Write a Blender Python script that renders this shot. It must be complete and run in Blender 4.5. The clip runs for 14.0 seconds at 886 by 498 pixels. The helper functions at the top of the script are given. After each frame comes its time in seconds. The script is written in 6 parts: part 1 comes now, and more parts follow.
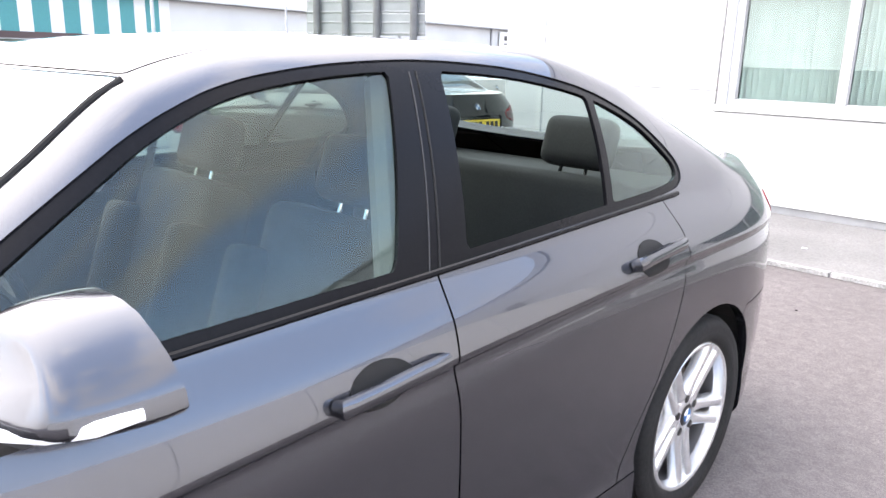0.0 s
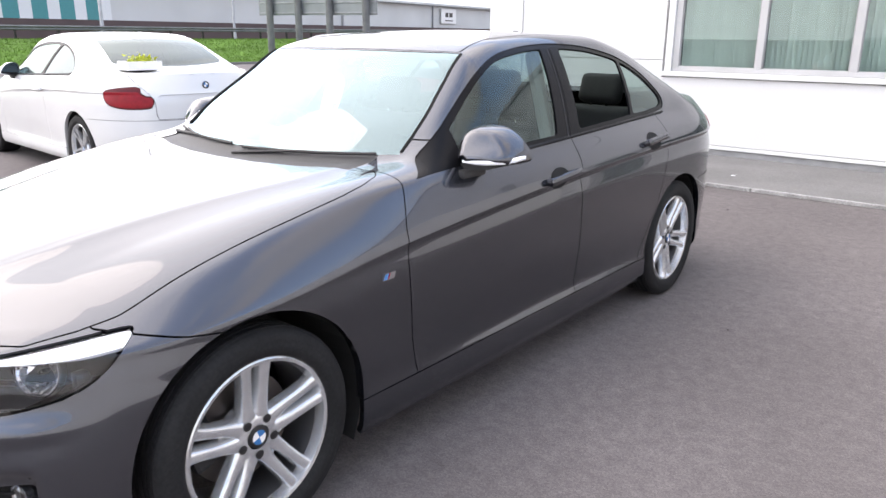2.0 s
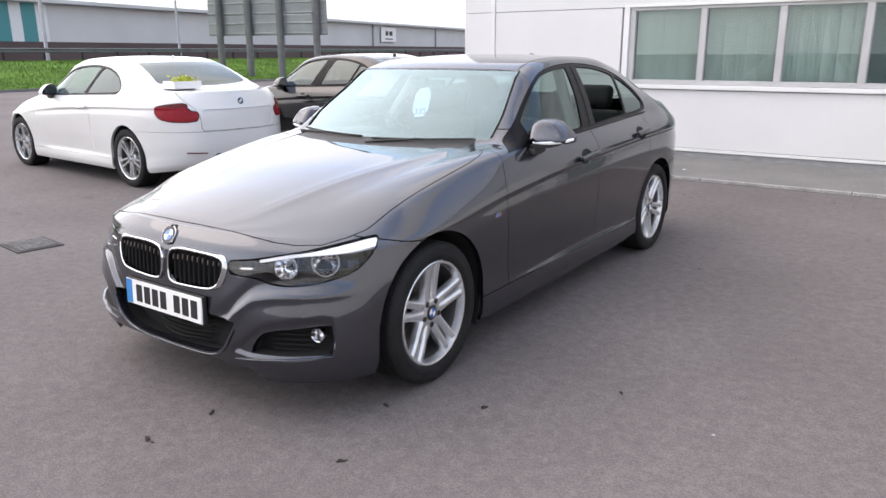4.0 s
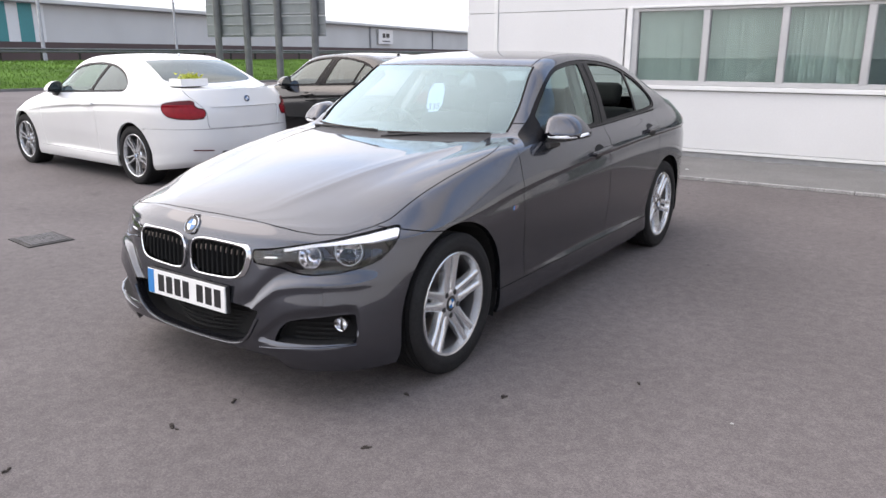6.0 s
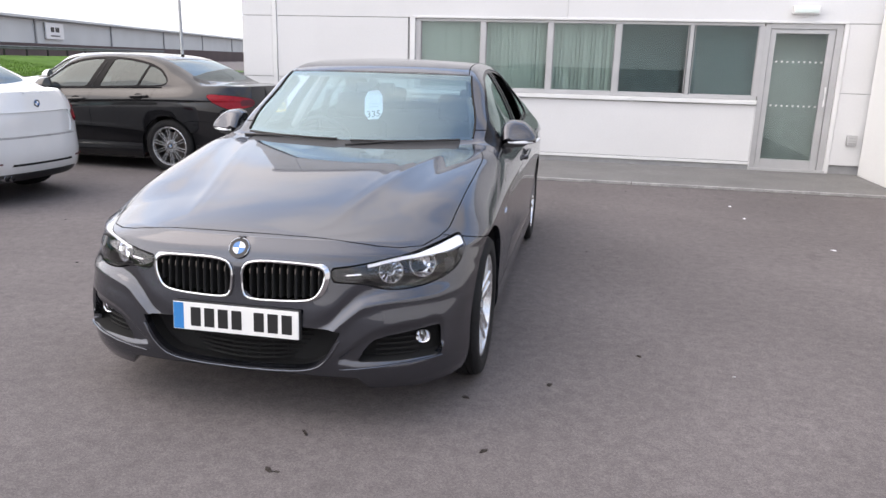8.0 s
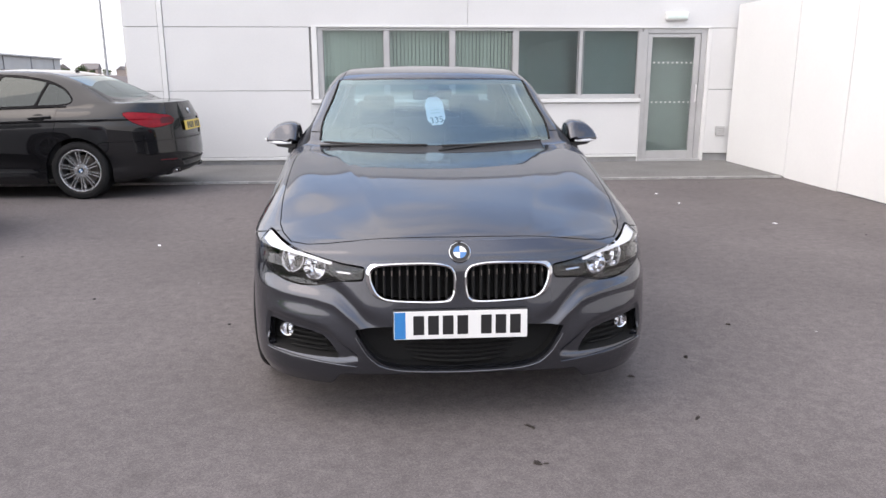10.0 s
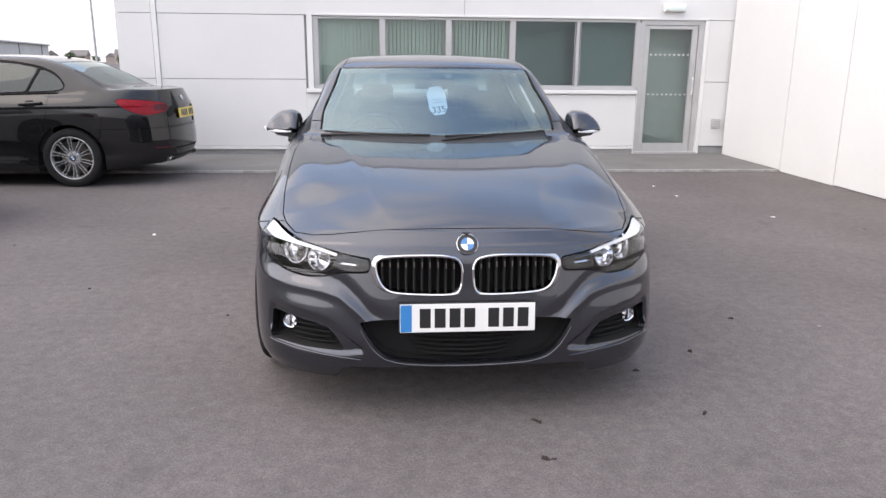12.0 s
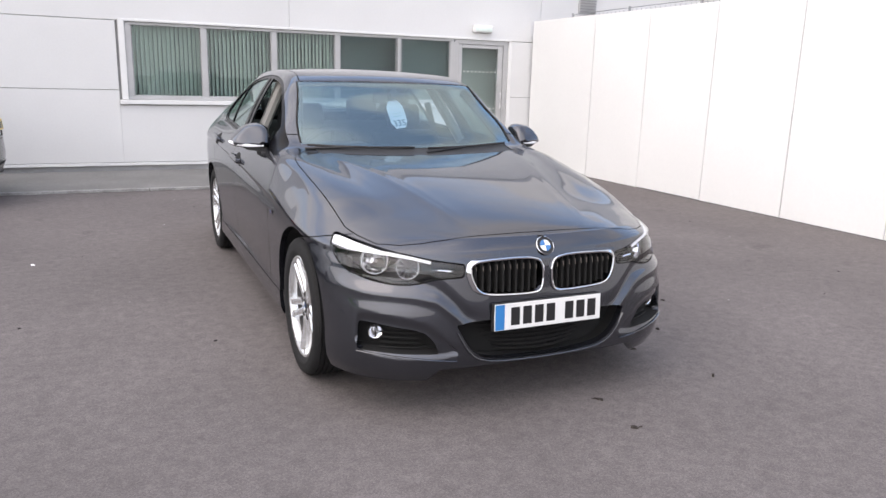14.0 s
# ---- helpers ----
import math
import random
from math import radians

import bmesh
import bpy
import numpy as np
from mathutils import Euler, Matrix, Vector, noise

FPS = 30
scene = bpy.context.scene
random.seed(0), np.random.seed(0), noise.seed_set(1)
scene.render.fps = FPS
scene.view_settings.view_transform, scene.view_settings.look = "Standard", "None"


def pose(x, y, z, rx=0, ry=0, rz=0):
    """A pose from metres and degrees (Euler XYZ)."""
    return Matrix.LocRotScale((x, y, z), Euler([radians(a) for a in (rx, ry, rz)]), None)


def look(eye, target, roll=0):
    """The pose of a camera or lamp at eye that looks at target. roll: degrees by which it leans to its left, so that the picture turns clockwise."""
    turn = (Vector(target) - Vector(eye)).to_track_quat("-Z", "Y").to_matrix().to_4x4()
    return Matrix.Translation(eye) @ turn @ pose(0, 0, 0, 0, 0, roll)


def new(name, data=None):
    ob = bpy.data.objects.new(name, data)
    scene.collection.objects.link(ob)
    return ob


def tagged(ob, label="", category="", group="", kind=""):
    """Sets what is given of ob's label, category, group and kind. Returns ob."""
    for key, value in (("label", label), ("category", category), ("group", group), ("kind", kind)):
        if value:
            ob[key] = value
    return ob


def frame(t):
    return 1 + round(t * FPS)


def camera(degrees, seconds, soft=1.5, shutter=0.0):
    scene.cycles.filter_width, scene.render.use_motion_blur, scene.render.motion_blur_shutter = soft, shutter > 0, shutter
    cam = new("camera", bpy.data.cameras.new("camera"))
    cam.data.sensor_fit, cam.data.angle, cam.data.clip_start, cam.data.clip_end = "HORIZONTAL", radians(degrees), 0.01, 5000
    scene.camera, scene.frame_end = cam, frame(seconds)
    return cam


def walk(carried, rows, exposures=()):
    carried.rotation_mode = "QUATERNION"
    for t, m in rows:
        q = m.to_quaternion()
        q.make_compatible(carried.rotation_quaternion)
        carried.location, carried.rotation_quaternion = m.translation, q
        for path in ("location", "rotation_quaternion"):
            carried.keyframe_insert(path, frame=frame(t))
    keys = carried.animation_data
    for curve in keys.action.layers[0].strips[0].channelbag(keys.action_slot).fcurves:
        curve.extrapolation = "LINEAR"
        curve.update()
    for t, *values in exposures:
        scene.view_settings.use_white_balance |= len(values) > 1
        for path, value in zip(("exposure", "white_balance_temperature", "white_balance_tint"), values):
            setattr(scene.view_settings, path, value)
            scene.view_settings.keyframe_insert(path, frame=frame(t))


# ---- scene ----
cam = camera(62.5, 14.0, soft=1.5)
PATH = [
    (0, (1.746, 0.767, 1.392), (0.405, 2.16, 0.883), 1.5),
    (0.5, (1.91, 0.318, 1.398), (0.621, 1.759, 0.884), 2.0),
    (1, (2.109, -0.138, 1.416), (0.841, 1.305, 0.857), 1.7),
    (1.5, (2.243, -0.606, 1.413), (1.042, 0.887, 0.84), 0.9),
    (2, (2.414, -1.083, 1.419), (1.194, 0.398, 0.856), 0.4),
    (2.5, (2.5, -1.521, 1.429), (1.366, 0.014, 0.83), 0.7),
    (3, (2.607, -1.943, 1.457), (1.463, -0.407, 0.881), 0.8),
    (3.5, (2.628, -2.28, 1.468), (1.552, -0.688, 0.913), 1.1),
    (4, (2.66, -2.51, 1.453), (1.557, -0.925, 0.933), -0.2),
    (4.2, (2.658, -2.559, 1.45), (1.541, -0.989, 0.913), -0.7),
    (6.3, (2.56, -2.627, 1.41), (1.481, -1.02, 0.906), 0.5),
    (6.5, (2.449, -2.658, 1.421), (1.416, -1.022, 0.915), 1.6),
    (7, (2.103, -2.826, 1.448), (1.218, -1.112, 0.921), 2.5),
    (7.5, (1.742, -3.025, 1.458), (1.058, -1.216, 0.948), 1.3),
    (7.7, (1.561, -3.12, 1.449), (1.012, -1.264, 0.944), 1.4),
    (9.8, (-0.161, -3.484, 1.36), (-0.035, -1.546, 0.88), -0.2),
    (10, (-0.253, -3.454, 1.389), (-0.12, -1.514, 0.921), -0.1),
    (10.5, (-0.31, -3.446, 1.388), (-0.18, -1.507, 0.913), 0.2),
    (11, (-0.313, -3.429, 1.384), (-0.165, -1.495, 0.897), 0.4),
    (11.5, (-0.316, -3.413, 1.382), (-0.17, -1.478, 0.896), 0.5),
    (12, (-0.313, -3.403, 1.381), (-0.155, -1.471, 0.889), 0.5),
    (12.5, (-0.48, -3.375, 1.367), (-0.183, -1.455, 0.89), 2.9),
    (13, (-0.842, -3.342, 1.362), (-0.33, -1.464, 0.905), 1.8),
    (13.5, (-1.254, -3.327, 1.372), (-0.545, -1.513, 0.916), 1.8),
    (14, (-1.643, -3.259, 1.375), (-0.828, -1.488, 0.927), 1.6),
]
EXPOSURES = [(t, stops, 7700, 20) for t, stops in ((0.0, 1.35), (0.5, 1.05), (1.0, 0.78), (2.0, 0.42), (3.0, 0.22), (4.0, -0.03), (6.5, -0.09), (10.0, -0.10), (14.0, -0.13))]
walk(cam, [(t, look(eye, target, roll)) for t, eye, target, roll in PATH], EXPOSURES)

# ---- world, sun ----
world = bpy.data.worlds.new("sky")
scene.world = world
world.use_nodes = True
wn, wl = world.node_tree.nodes, world.node_tree.links
wn.clear()
w_out = wn.new("ShaderNodeOutputWorld")
w_bg = wn.new("ShaderNodeBackground")
w_sky = wn.new("ShaderNodeTexSky")
w_sky.sky_type, w_sky.sun_disc = "NISHITA", False
SUN_EL, SUN_AZ = 46.0, 196.0
w_sky.sun_elevation, w_sky.sun_rotation = radians(SUN_EL), radians(90 - SUN_AZ)
w_co = wn.new("ShaderNodeTexCoord")
w_map = wn.new("ShaderNodeMapping")
w_map.inputs["Scale"].default_value = (1.0, 1.0, 2.6)
w_noise = wn.new("ShaderNodeTexNoise")
w_noise.inputs["Scale"].default_value, w_noise.inputs["Detail"].default_value = 1.7, 5.0
w_noise.inputs["Roughness"].default_value = 0.48
w_ramp = wn.new("ShaderNodeValToRGB")
w_ramp.color_ramp.elements[0].position, w_ramp.color_ramp.elements[1].position = 0.44, 0.62
w_ramp.color_ramp.elements[0].color = (0.22, 0.22, 0.22, 1)
w_cloud = wn.new("ShaderNodeMix")
w_cloud.data_type = "RGBA"
# thin cloud, brighter towards the veiled sun
w_dot = wn.new("ShaderNodeVectorMath")
w_dot.operation = "DOT_PRODUCT"
w_dot.inputs[1].default_value = (math.cos(radians(SUN_AZ)) * math.cos(radians(SUN_EL)), math.sin(radians(SUN_AZ)) * math.cos(radians(SUN_EL)), math.sin(radians(SUN_EL)))
w_glow = wn.new("ShaderNodeMapRange")
w_glow.interpolation_type = "SMOOTHSTEP"
w_glow.inputs["From Min"].default_value, w_glow.inputs["From Max"].default_value = 0.0, 1.0
w_glow.inputs["To Min"].default_value, w_glow.inputs["To Max"].default_value = 1.0, 2.6
w_tone = wn.new("ShaderNodeVectorMath")
w_tone.operation = "SCALE"
w_tone.inputs[0].default_value = (10.6, 11.8, 13.2)
wl.new(w_co.outputs["Generated"], w_dot.inputs[0])
wl.new(w_dot.outputs["Value"], w_glow.inputs["Value"])
wl.new(w_glow.outputs[0], w_tone.inputs["Scale"])
wl.new(w_tone.outputs[0], w_cloud.inputs[7])
wl.new(w_co.outputs["Generated"], w_map.inputs[0])
wl.new(w_map.outputs[0], w_noise.inputs[0])
wl.new(w_noise.outputs["Fac"], w_ramp.inputs[0])
# haze whitens the sky near the horizon
w_sep = wn.new("ShaderNodeSeparateXYZ")
w_haze = wn.new("ShaderNodeMapRange")
w_haze.interpolation_type = "SMOOTHSTEP"
w_haze.inputs["From Min"].default_value, w_haze.inputs["From Max"].default_value = 0.10, 0.62
w_haze.inputs["To Min"].default_value, w_haze.inputs["To Max"].default_value = 1.0, 0.0
w_max = wn.new("ShaderNodeMath")
w_max.operation = "MAXIMUM"
wl.new(w_co.outputs["Generated"], w_sep.inputs[0])
wl.new(w_sep.outputs["Z"], w_haze.inputs["Value"])
wl.new(w_ramp.outputs[0], w_max.inputs[0])
wl.new(w_haze.outputs[0], w_max.inputs[1])
# the cloud is thickest round the sun, so that it shows no clear-sky glare
w_veil = wn.new("ShaderNodeMapRange")
w_veil.interpolation_type = "SMOOTHSTEP"
w_veil.inputs["From Min"].default_value, w_veil.inputs["From Max"].default_value = 0.35, 0.9
w_full = wn.new("ShaderNodeMath")
w_full.operation = "MAXIMUM"
wl.new(w_dot.outputs["Value"], w_veil.inputs["Value"])
wl.new(w_veil.outputs[0], w_full.inputs[0])
wl.new(w_max.outputs[0], w_full.inputs[1])
wl.new(w_full.outputs[0], w_cloud.inputs[0])
w_blue = wn.new("ShaderNodeVectorMath")
w_blue.operation = "MULTIPLY"
w_blue.inputs[1].default_value = (5.0, 5.9, 6.2)
wl.new(w_sky.outputs[0], w_blue.inputs[0])
wl.new(w_blue.outputs[0], w_cloud.inputs[6])
wl.new(w_cloud.outputs[2], w_bg.inputs[0])
w_bg.inputs[1].default_value = 0.11
wl.new(w_bg.outputs[0], w_out.inputs[0])

sun = new("sun", bpy.data.lights.new("sun", "SUN"))
sun.data.energy, sun.data.angle, sun.data.color = 0.5, radians(35), (1.0, 0.96, 0.9)
a, e = radians(SUN_AZ), radians(SUN_EL)
sun.matrix_world = look((0, 0, 30), Vector((0, 0, 30)) - Vector((math.cos(a) * math.cos(e), math.sin(a) * math.cos(e), math.sin(e))))


# ---- materials ----
MATS = {}


def mat(name, color, rough=0.5, metal=0.0, vary=0.0, grain=0.0, scale=8.0, fine=120.0, bump=0.0, coat=0.0, each=0.0, emit=0.0, spec=0.5):
    """A surface: base colour with two scales of variation, fine relief, clear coat, and a shift from piece to piece."""
    if name in MATS:
        return MATS[name]
    m = bpy.data.materials.new(name)
    m.use_nodes = True
    MATS[name] = m
    n, l = m.node_tree.nodes, m.node_tree.links
    b = n["Principled BSDF"]
    b.inputs["Base Color"].default_value = (*color, 1)
    b.inputs["Roughness"].default_value, b.inputs["Metallic"].default_value = rough, metal
    b.inputs["Specular IOR Level"].default_value = spec
    b.inputs["Coat Weight"].default_value, b.inputs["Coat Roughness"].default_value, b.inputs["Coat IOR"].default_value = coat, 0.03, 1.52
    if emit:
        b.inputs["Emission Color"].default_value, b.inputs["Emission Strength"].default_value = (*color, 1), emit
    co = n.new("ShaderNodeTexCoord")
    value = None
    for amount, size, detail in ((vary, scale, 5), (grain, fine, 3)):
        if amount:
            t = n.new("ShaderNodeTexNoise")
            t.inputs["Scale"].default_value, t.inputs["Detail"].default_value = size, detail
            l.new(co.outputs["Object"], t.inputs["Vector"])
            r = n.new("ShaderNodeMapRange")
            r.inputs["From Min"].default_value, r.inputs["From Max"].default_value = 0.3, 0.7
            r.inputs["To Min"].default_value, r.inputs["To Max"].default_value = 1 - amount, 1 + amount
            l.new(t.outputs["Fac"], r.inputs["Value"])
            value = (value or []) + [r.outputs[0]]
    if each:
        o = n.new("ShaderNodeObjectInfo")
        r = n.new("ShaderNodeMapRange")
        r.inputs["To Min"].default_value, r.inputs["To Max"].default_value = 1 - each, 1 + each
        l.new(o.outputs["Random"], r.inputs["Value"])
        value = (value or []) + [r.outputs[0]]
    if value:
        out = value[0]
        for other in value[1:]:
            q = n.new("ShaderNodeMath")
            q.operation = "MULTIPLY"
            l.new(out, q.inputs[0])
            l.new(other, q.inputs[1])
            out = q.outputs[0]
        mix = n.new("ShaderNodeVectorMath")
        mix.operation = "SCALE"
        mix.inputs[0].default_value = color
        l.new(out, mix.inputs["Scale"])
        l.new(mix.outputs[0], b.inputs["Base Color"])
    if bump:
        t = n.new("ShaderNodeTexNoise")
        t.inputs["Scale"].default_value, t.inputs["Detail"].default_value = fine, 4
        l.new(co.outputs["Object"], t.inputs["Vector"])
        u = n.new("ShaderNodeBump")
        u.inputs["Strength"].default_value, u.inputs["Distance"].default_value = bump, 0.01
        l.new(t.outputs["Fac"], u.inputs["Height"])
        l.new(u.outputs[0], b.inputs["Normal"])
    return m


def paint(name, color, metal, rough=0.38):
    """Metallic car paint with flakes under a clear coat, faintly dusty."""
    if name in MATS:
        return MATS[name]
    m = mat(name, color, rough, metal, vary=0.05, grain=0.10, scale=1.6, fine=1500, coat=1.0)
    n, l = m.node_tree.nodes, m.node_tree.links
    b = n["Principled BSDF"]
    t = n.new("ShaderNodeTexNoise")
    t.inputs["Scale"].default_value, t.inputs["Detail"].default_value = 2.3, 6
    r = n.new("ShaderNodeMapRange")
    r.inputs["To Min"].default_value, r.inputs["To Max"].default_value = 0.01, 0.04
    co = n.new("ShaderNodeTexCoord")
    l.new(co.outputs["Object"], t.inputs["Vector"])
    l.new(t.outputs["Fac"], r.inputs["Value"])
    l.new(r.outputs[0], b.inputs["Coat Roughness"])
    return m


def glass(name, tint, base=0.05, power=4.0, rough=0.0, sheen=(1, 1, 1)):
    """A pane: clear with a tint, mirror-like at a shallow angle."""
    if name in MATS:
        return MATS[name]
    m = bpy.data.materials.new(name)
    m.use_nodes = True
    MATS[name] = m
    n, l = m.node_tree.nodes, m.node_tree.links
    n.clear()
    out, mix = n.new("ShaderNodeOutputMaterial"), n.new("ShaderNodeMixShader")
    clear, gloss = n.new("ShaderNodeBsdfTransparent"), n.new("ShaderNodeBsdfGlossy")
    clear.inputs["Color"].default_value = (*tint, 1)
    gloss.inputs["Roughness"].default_value = rough
    gloss.inputs["Color"].default_value = (*sheen, 1)
    w, p, r = n.new("ShaderNodeLayerWeight"), n.new("ShaderNodeMath"), n.new("ShaderNodeMapRange")
    w.inputs["Blend"].default_value = 0.5
    p.operation = "POWER"
    p.inputs[1].default_value = power
    r.inputs["To Min"].default_value = base
    l.new(w.outputs["Facing"], p.inputs[0])
    l.new(p.outputs[0], r.inputs["Value"])
    l.new(r.outputs[0], mix.inputs[0])
    l.new(clear.outputs[0], mix.inputs[1])
    l.new(gloss.outputs[0], mix.inputs[2])
    l.new(mix.outputs[0], out.inputs[0])
    return m


GREY = paint("grey_metallic_paint", (0.052, 0.056, 0.068), 0.86, 0.27)
GREY.node_tree.nodes["Principled BSDF"].inputs["Specular IOR Level"].default_value = 0.15
GREY.node_tree.nodes["Principled BSDF"].inputs["Coat IOR"].default_value = 1.6
GREY.node_tree.nodes["Principled BSDF"].inputs["Specular Tint"].default_value = (0.6, 0.6, 0.62, 1)
BLACK_PAINT = paint("black_metallic_paint", (0.007, 0.007, 0.008), 0.0)
BLACK_PAINT.node_tree.nodes["Principled BSDF"].inputs["Specular IOR Level"].default_value = 0.05
WHITE_PAINT = paint("white_paint", (0.64, 0.64, 0.63), 0.0)
SILVER_PAINT = paint("silver_paint", (0.45, 0.46, 0.47), 0.7)
TRIM = mat("gloss_black_trim", (0.006, 0.006, 0.007), 0.20, grain=0.1, spec=0.08)
PLASTIC = mat("black_plastic", (0.018, 0.018, 0.019), 0.55, grain=0.25, fine=300, bump=0.1)
RUBBER = mat("tyre_rubber", (0.013, 0.013, 0.0135), 0.8, spec=0.25, vary=0.25, grain=0.2, scale=6, fine=90, bump=0.15)
DARK = mat("dark_void", (0.006, 0.006, 0.006), 0.9)
ALLOY = mat("silver_alloy", (0.64, 0.65, 0.66), 0.27, 0.75, vary=0.08, grain=0.05, coat=0.4)
# darkened alloy: the shade behind the spokes is put into its colour
ALLOY_SHADED = mat("shaded_alloy", (0.05, 0.05, 0.052), 0.45, 0.3, vary=0.08)
STEEL = mat("brake_steel", (0.16, 0.14, 0.13), 0.45, 0.9, vary=0.2)
CHROME = mat("chrome", (0.62, 0.63, 0.65), 0.08, 1.0, vary=0.03)
REFLECTOR = mat("lamp_reflector", (0.80, 0.80, 0.82), 0.10, 0.95, vary=0.04)
WHITE_STRIP = mat("white_light_strip", (0.85, 0.86, 0.88), 0.25, vary=0.04, coat=0.5)
CLEAR = glass("lamp_cover", (0.95, 0.96, 0.97), 0.05, 4.5)
LAMP_GREY = mat("grey_lamp_housing", (0.016, 0.016, 0.017), 0.4, 0.2, vary=0.1, scale=30)
SCREEN = glass("windscreen_glass", (0.50, 0.66, 0.74), 0.15, 3.4, sheen=(0.74, 0.95, 1.0))
SIDE = glass("side_glass", (0.46, 0.56, 0.53), 0.05, 4.2, sheen=(0.85, 1.0, 0.97))
TINTED = glass("tinted_glass", (0.055, 0.065, 0.065), 0.06, 4.0, sheen=(0.9, 1.0, 1.0))
RED_LAMP = mat("red_lamp_plastic", (0.25, 0.004, 0.011), 0.25, vary=0.15, scale=25, coat=0.1, spec=0.2)
RED_DARK = mat("dark_red_lamp_plastic", (0.09, 0.004, 0.007), 0.25, vary=0.1, coat=0.1, spec=0.25)
FABRIC = mat("black_seat_cloth", (0.022, 0.022, 0.023), 0.8, vary=0.1, grain=0.15, fine=160, bump=0.05)
LINER = mat("grey_headlining", (0.30, 0.29, 0.27), 0.9, grain=0.1)
PLATE_WHITE = mat("plate_white", (0.78, 0.78, 0.76), 0.35, vary=0.03, coat=0.3)
PLATE_YELLOW = mat("plate_yellow", (0.75, 0.52, 0.05), 0.35, vary=0.03, coat=0.3)
BLUE = mat("plate_blue", (0.015, 0.20, 0.50), 0.35, vary=0.04)
BADGE_BLUE = mat("badge_blue", (0.03, 0.17, 0.42), 0.2, vary=0.03, coat=0.6)
INK = mat("black_ink", (0.012, 0.012, 0.013), 0.4, vary=0.1)
PAPER = mat("white_paper", (0.82, 0.83, 0.83), 0.7, vary=0.03)


# ---- geometry helpers ----
def link(name, V, F, material, parent=None, label="", smooth=True, normals=None):
    me = bpy.data.meshes.new(name)
    me.from_pydata([tuple(v) for v in V], [], [tuple(f) for f in F])
    me.materials.append(material)
    if smooth:
        me.polygons.foreach_set("use_smooth", [True] * len(me.polygons))
    me.validate()
    if normals is not None and len(me.vertices) == len(normals):
        me.normals_split_custom_set_from_vertices([tuple(v) for v in normals])
    ob = new(name, me)
    ob.parent = parent
    return tagged(ob, label)


def part(name, bm, material, parent=None, label="", smooth=False):
    """A bmesh as one mesh object under a thing or a part."""
    me = bpy.data.meshes.new(name)
    bmesh.ops.recalc_face_normals(bm, faces=bm.faces)
    bm.to_mesh(me)
    bm.free()
    me.materials.append(material)
    if smooth:
        me.polygons.foreach_set("use_smooth", [True] * len(me.polygons))
        me.set_sharp_from_angle(angle=radians(38))
    ob = new(name, me)
    ob.parent = parent
    return tagged(ob, label)


def box(c, s, bevel=0.0, m=None, bm=None, seg=2):
    """A bevelled block of size s about c."""
    out = bm or bmesh.new()
    r = bmesh.ops.create_cube(out, size=1.0, matrix=(m or Matrix()) @ Matrix.Translation(c) @ Matrix.Diagonal((*s, 1)))
    if bevel:
        edges = {e for v in r["verts"] for e in v.link_edges}
        bmesh.ops.bevel(out, geom=list(edges), offset=bevel, segments=seg, affect="EDGES", profile=0.6)
    return out


def lathe(profile, n=48, bm=None, axis="X", m=None):
    """Turn a profile of (along, radius) about an axis."""
    out = bm or bmesh.new()
    rows = []
    for h, r in profile:
        row = []
        for i in range(n):
            a = 2 * math.pi * i / n
            c, s = r * math.cos(a), r * math.sin(a)
            p = Vector((h, c, s)) if axis == "X" else Vector((c, h, s)) if axis == "Y" else Vector((c, s, h))
            row.append(out.verts.new((m @ p) if m else p))
        rows.append(row)
    for ra, rb in zip(rows, rows[1:]):
        for i in range(n):
            out.faces.new((ra[i], ra[(i + 1) % n], rb[(i + 1) % n], rb[i]))
    return out


def tube(path, radius, n=8, closed=False, bm=None, flat=1.0):
    """A round bar along a path; flat squeezes it across."""
    out = bm or bmesh.new()
    pts = [Vector(p) for p in path]
    count = len(pts)
    rows = []
    up = Vector((0, 0, 1))
    for i, p in enumerate(pts):
        a = pts[(i - 1) % count] if closed or i else p
        b = pts[(i + 1) % count] if closed or i < count - 1 else p
        d = (b - a).normalized()
        side = d.cross(up)
        if side.length < 1e-3:
            side = d.cross(Vector((0, 1, 0)))
        side.normalize()
        other = side.cross(d).normalized()
        r = radius[i] if isinstance(radius, (list, tuple)) else radius
        rows.append([out.verts.new(p + side * r * math.cos(2 * math.pi * k / n) + other * r * flat * math.sin(2 * math.pi * k / n)) for k in range(n)])
    pairs = list(zip(rows, rows[1:])) + ([(rows[-1], rows[0])] if closed else [])
    for ra, rb in pairs:
        for k in range(n):
            out.faces.new((ra[k], ra[(k + 1) % n], rb[(k + 1) % n], rb[k]))
    if not closed:
        out.faces.new(rows[0][::-1])
        out.faces.new(rows[-1])
    return out


def prism(poly, h0, h1, m=None, bm=None, bevel=0.0):
    """A flat outline (x, y) with thickness from h0 to h1 along z, in the frame m."""
    out = bm or bmesh.new()
    m = m or Matrix()
    low = [out.verts.new(m @ Vector((x, y, h0))) for x, y in poly]
    top = [out.verts.new(m @ Vector((x, y, h1))) for x, y in poly]
    n = len(poly)
    f = [out.faces.new(low[::-1]), out.faces.new(top)]
    for i in range(n):
        f.append(out.faces.new((low[i], low[(i + 1) % n], top[(i + 1) % n], top[i])))
    if bevel:
        bmesh.ops.bevel(out, geom=list({e for e in f[1].edges}), offset=bevel, segments=2, affect="EDGES")
    return out


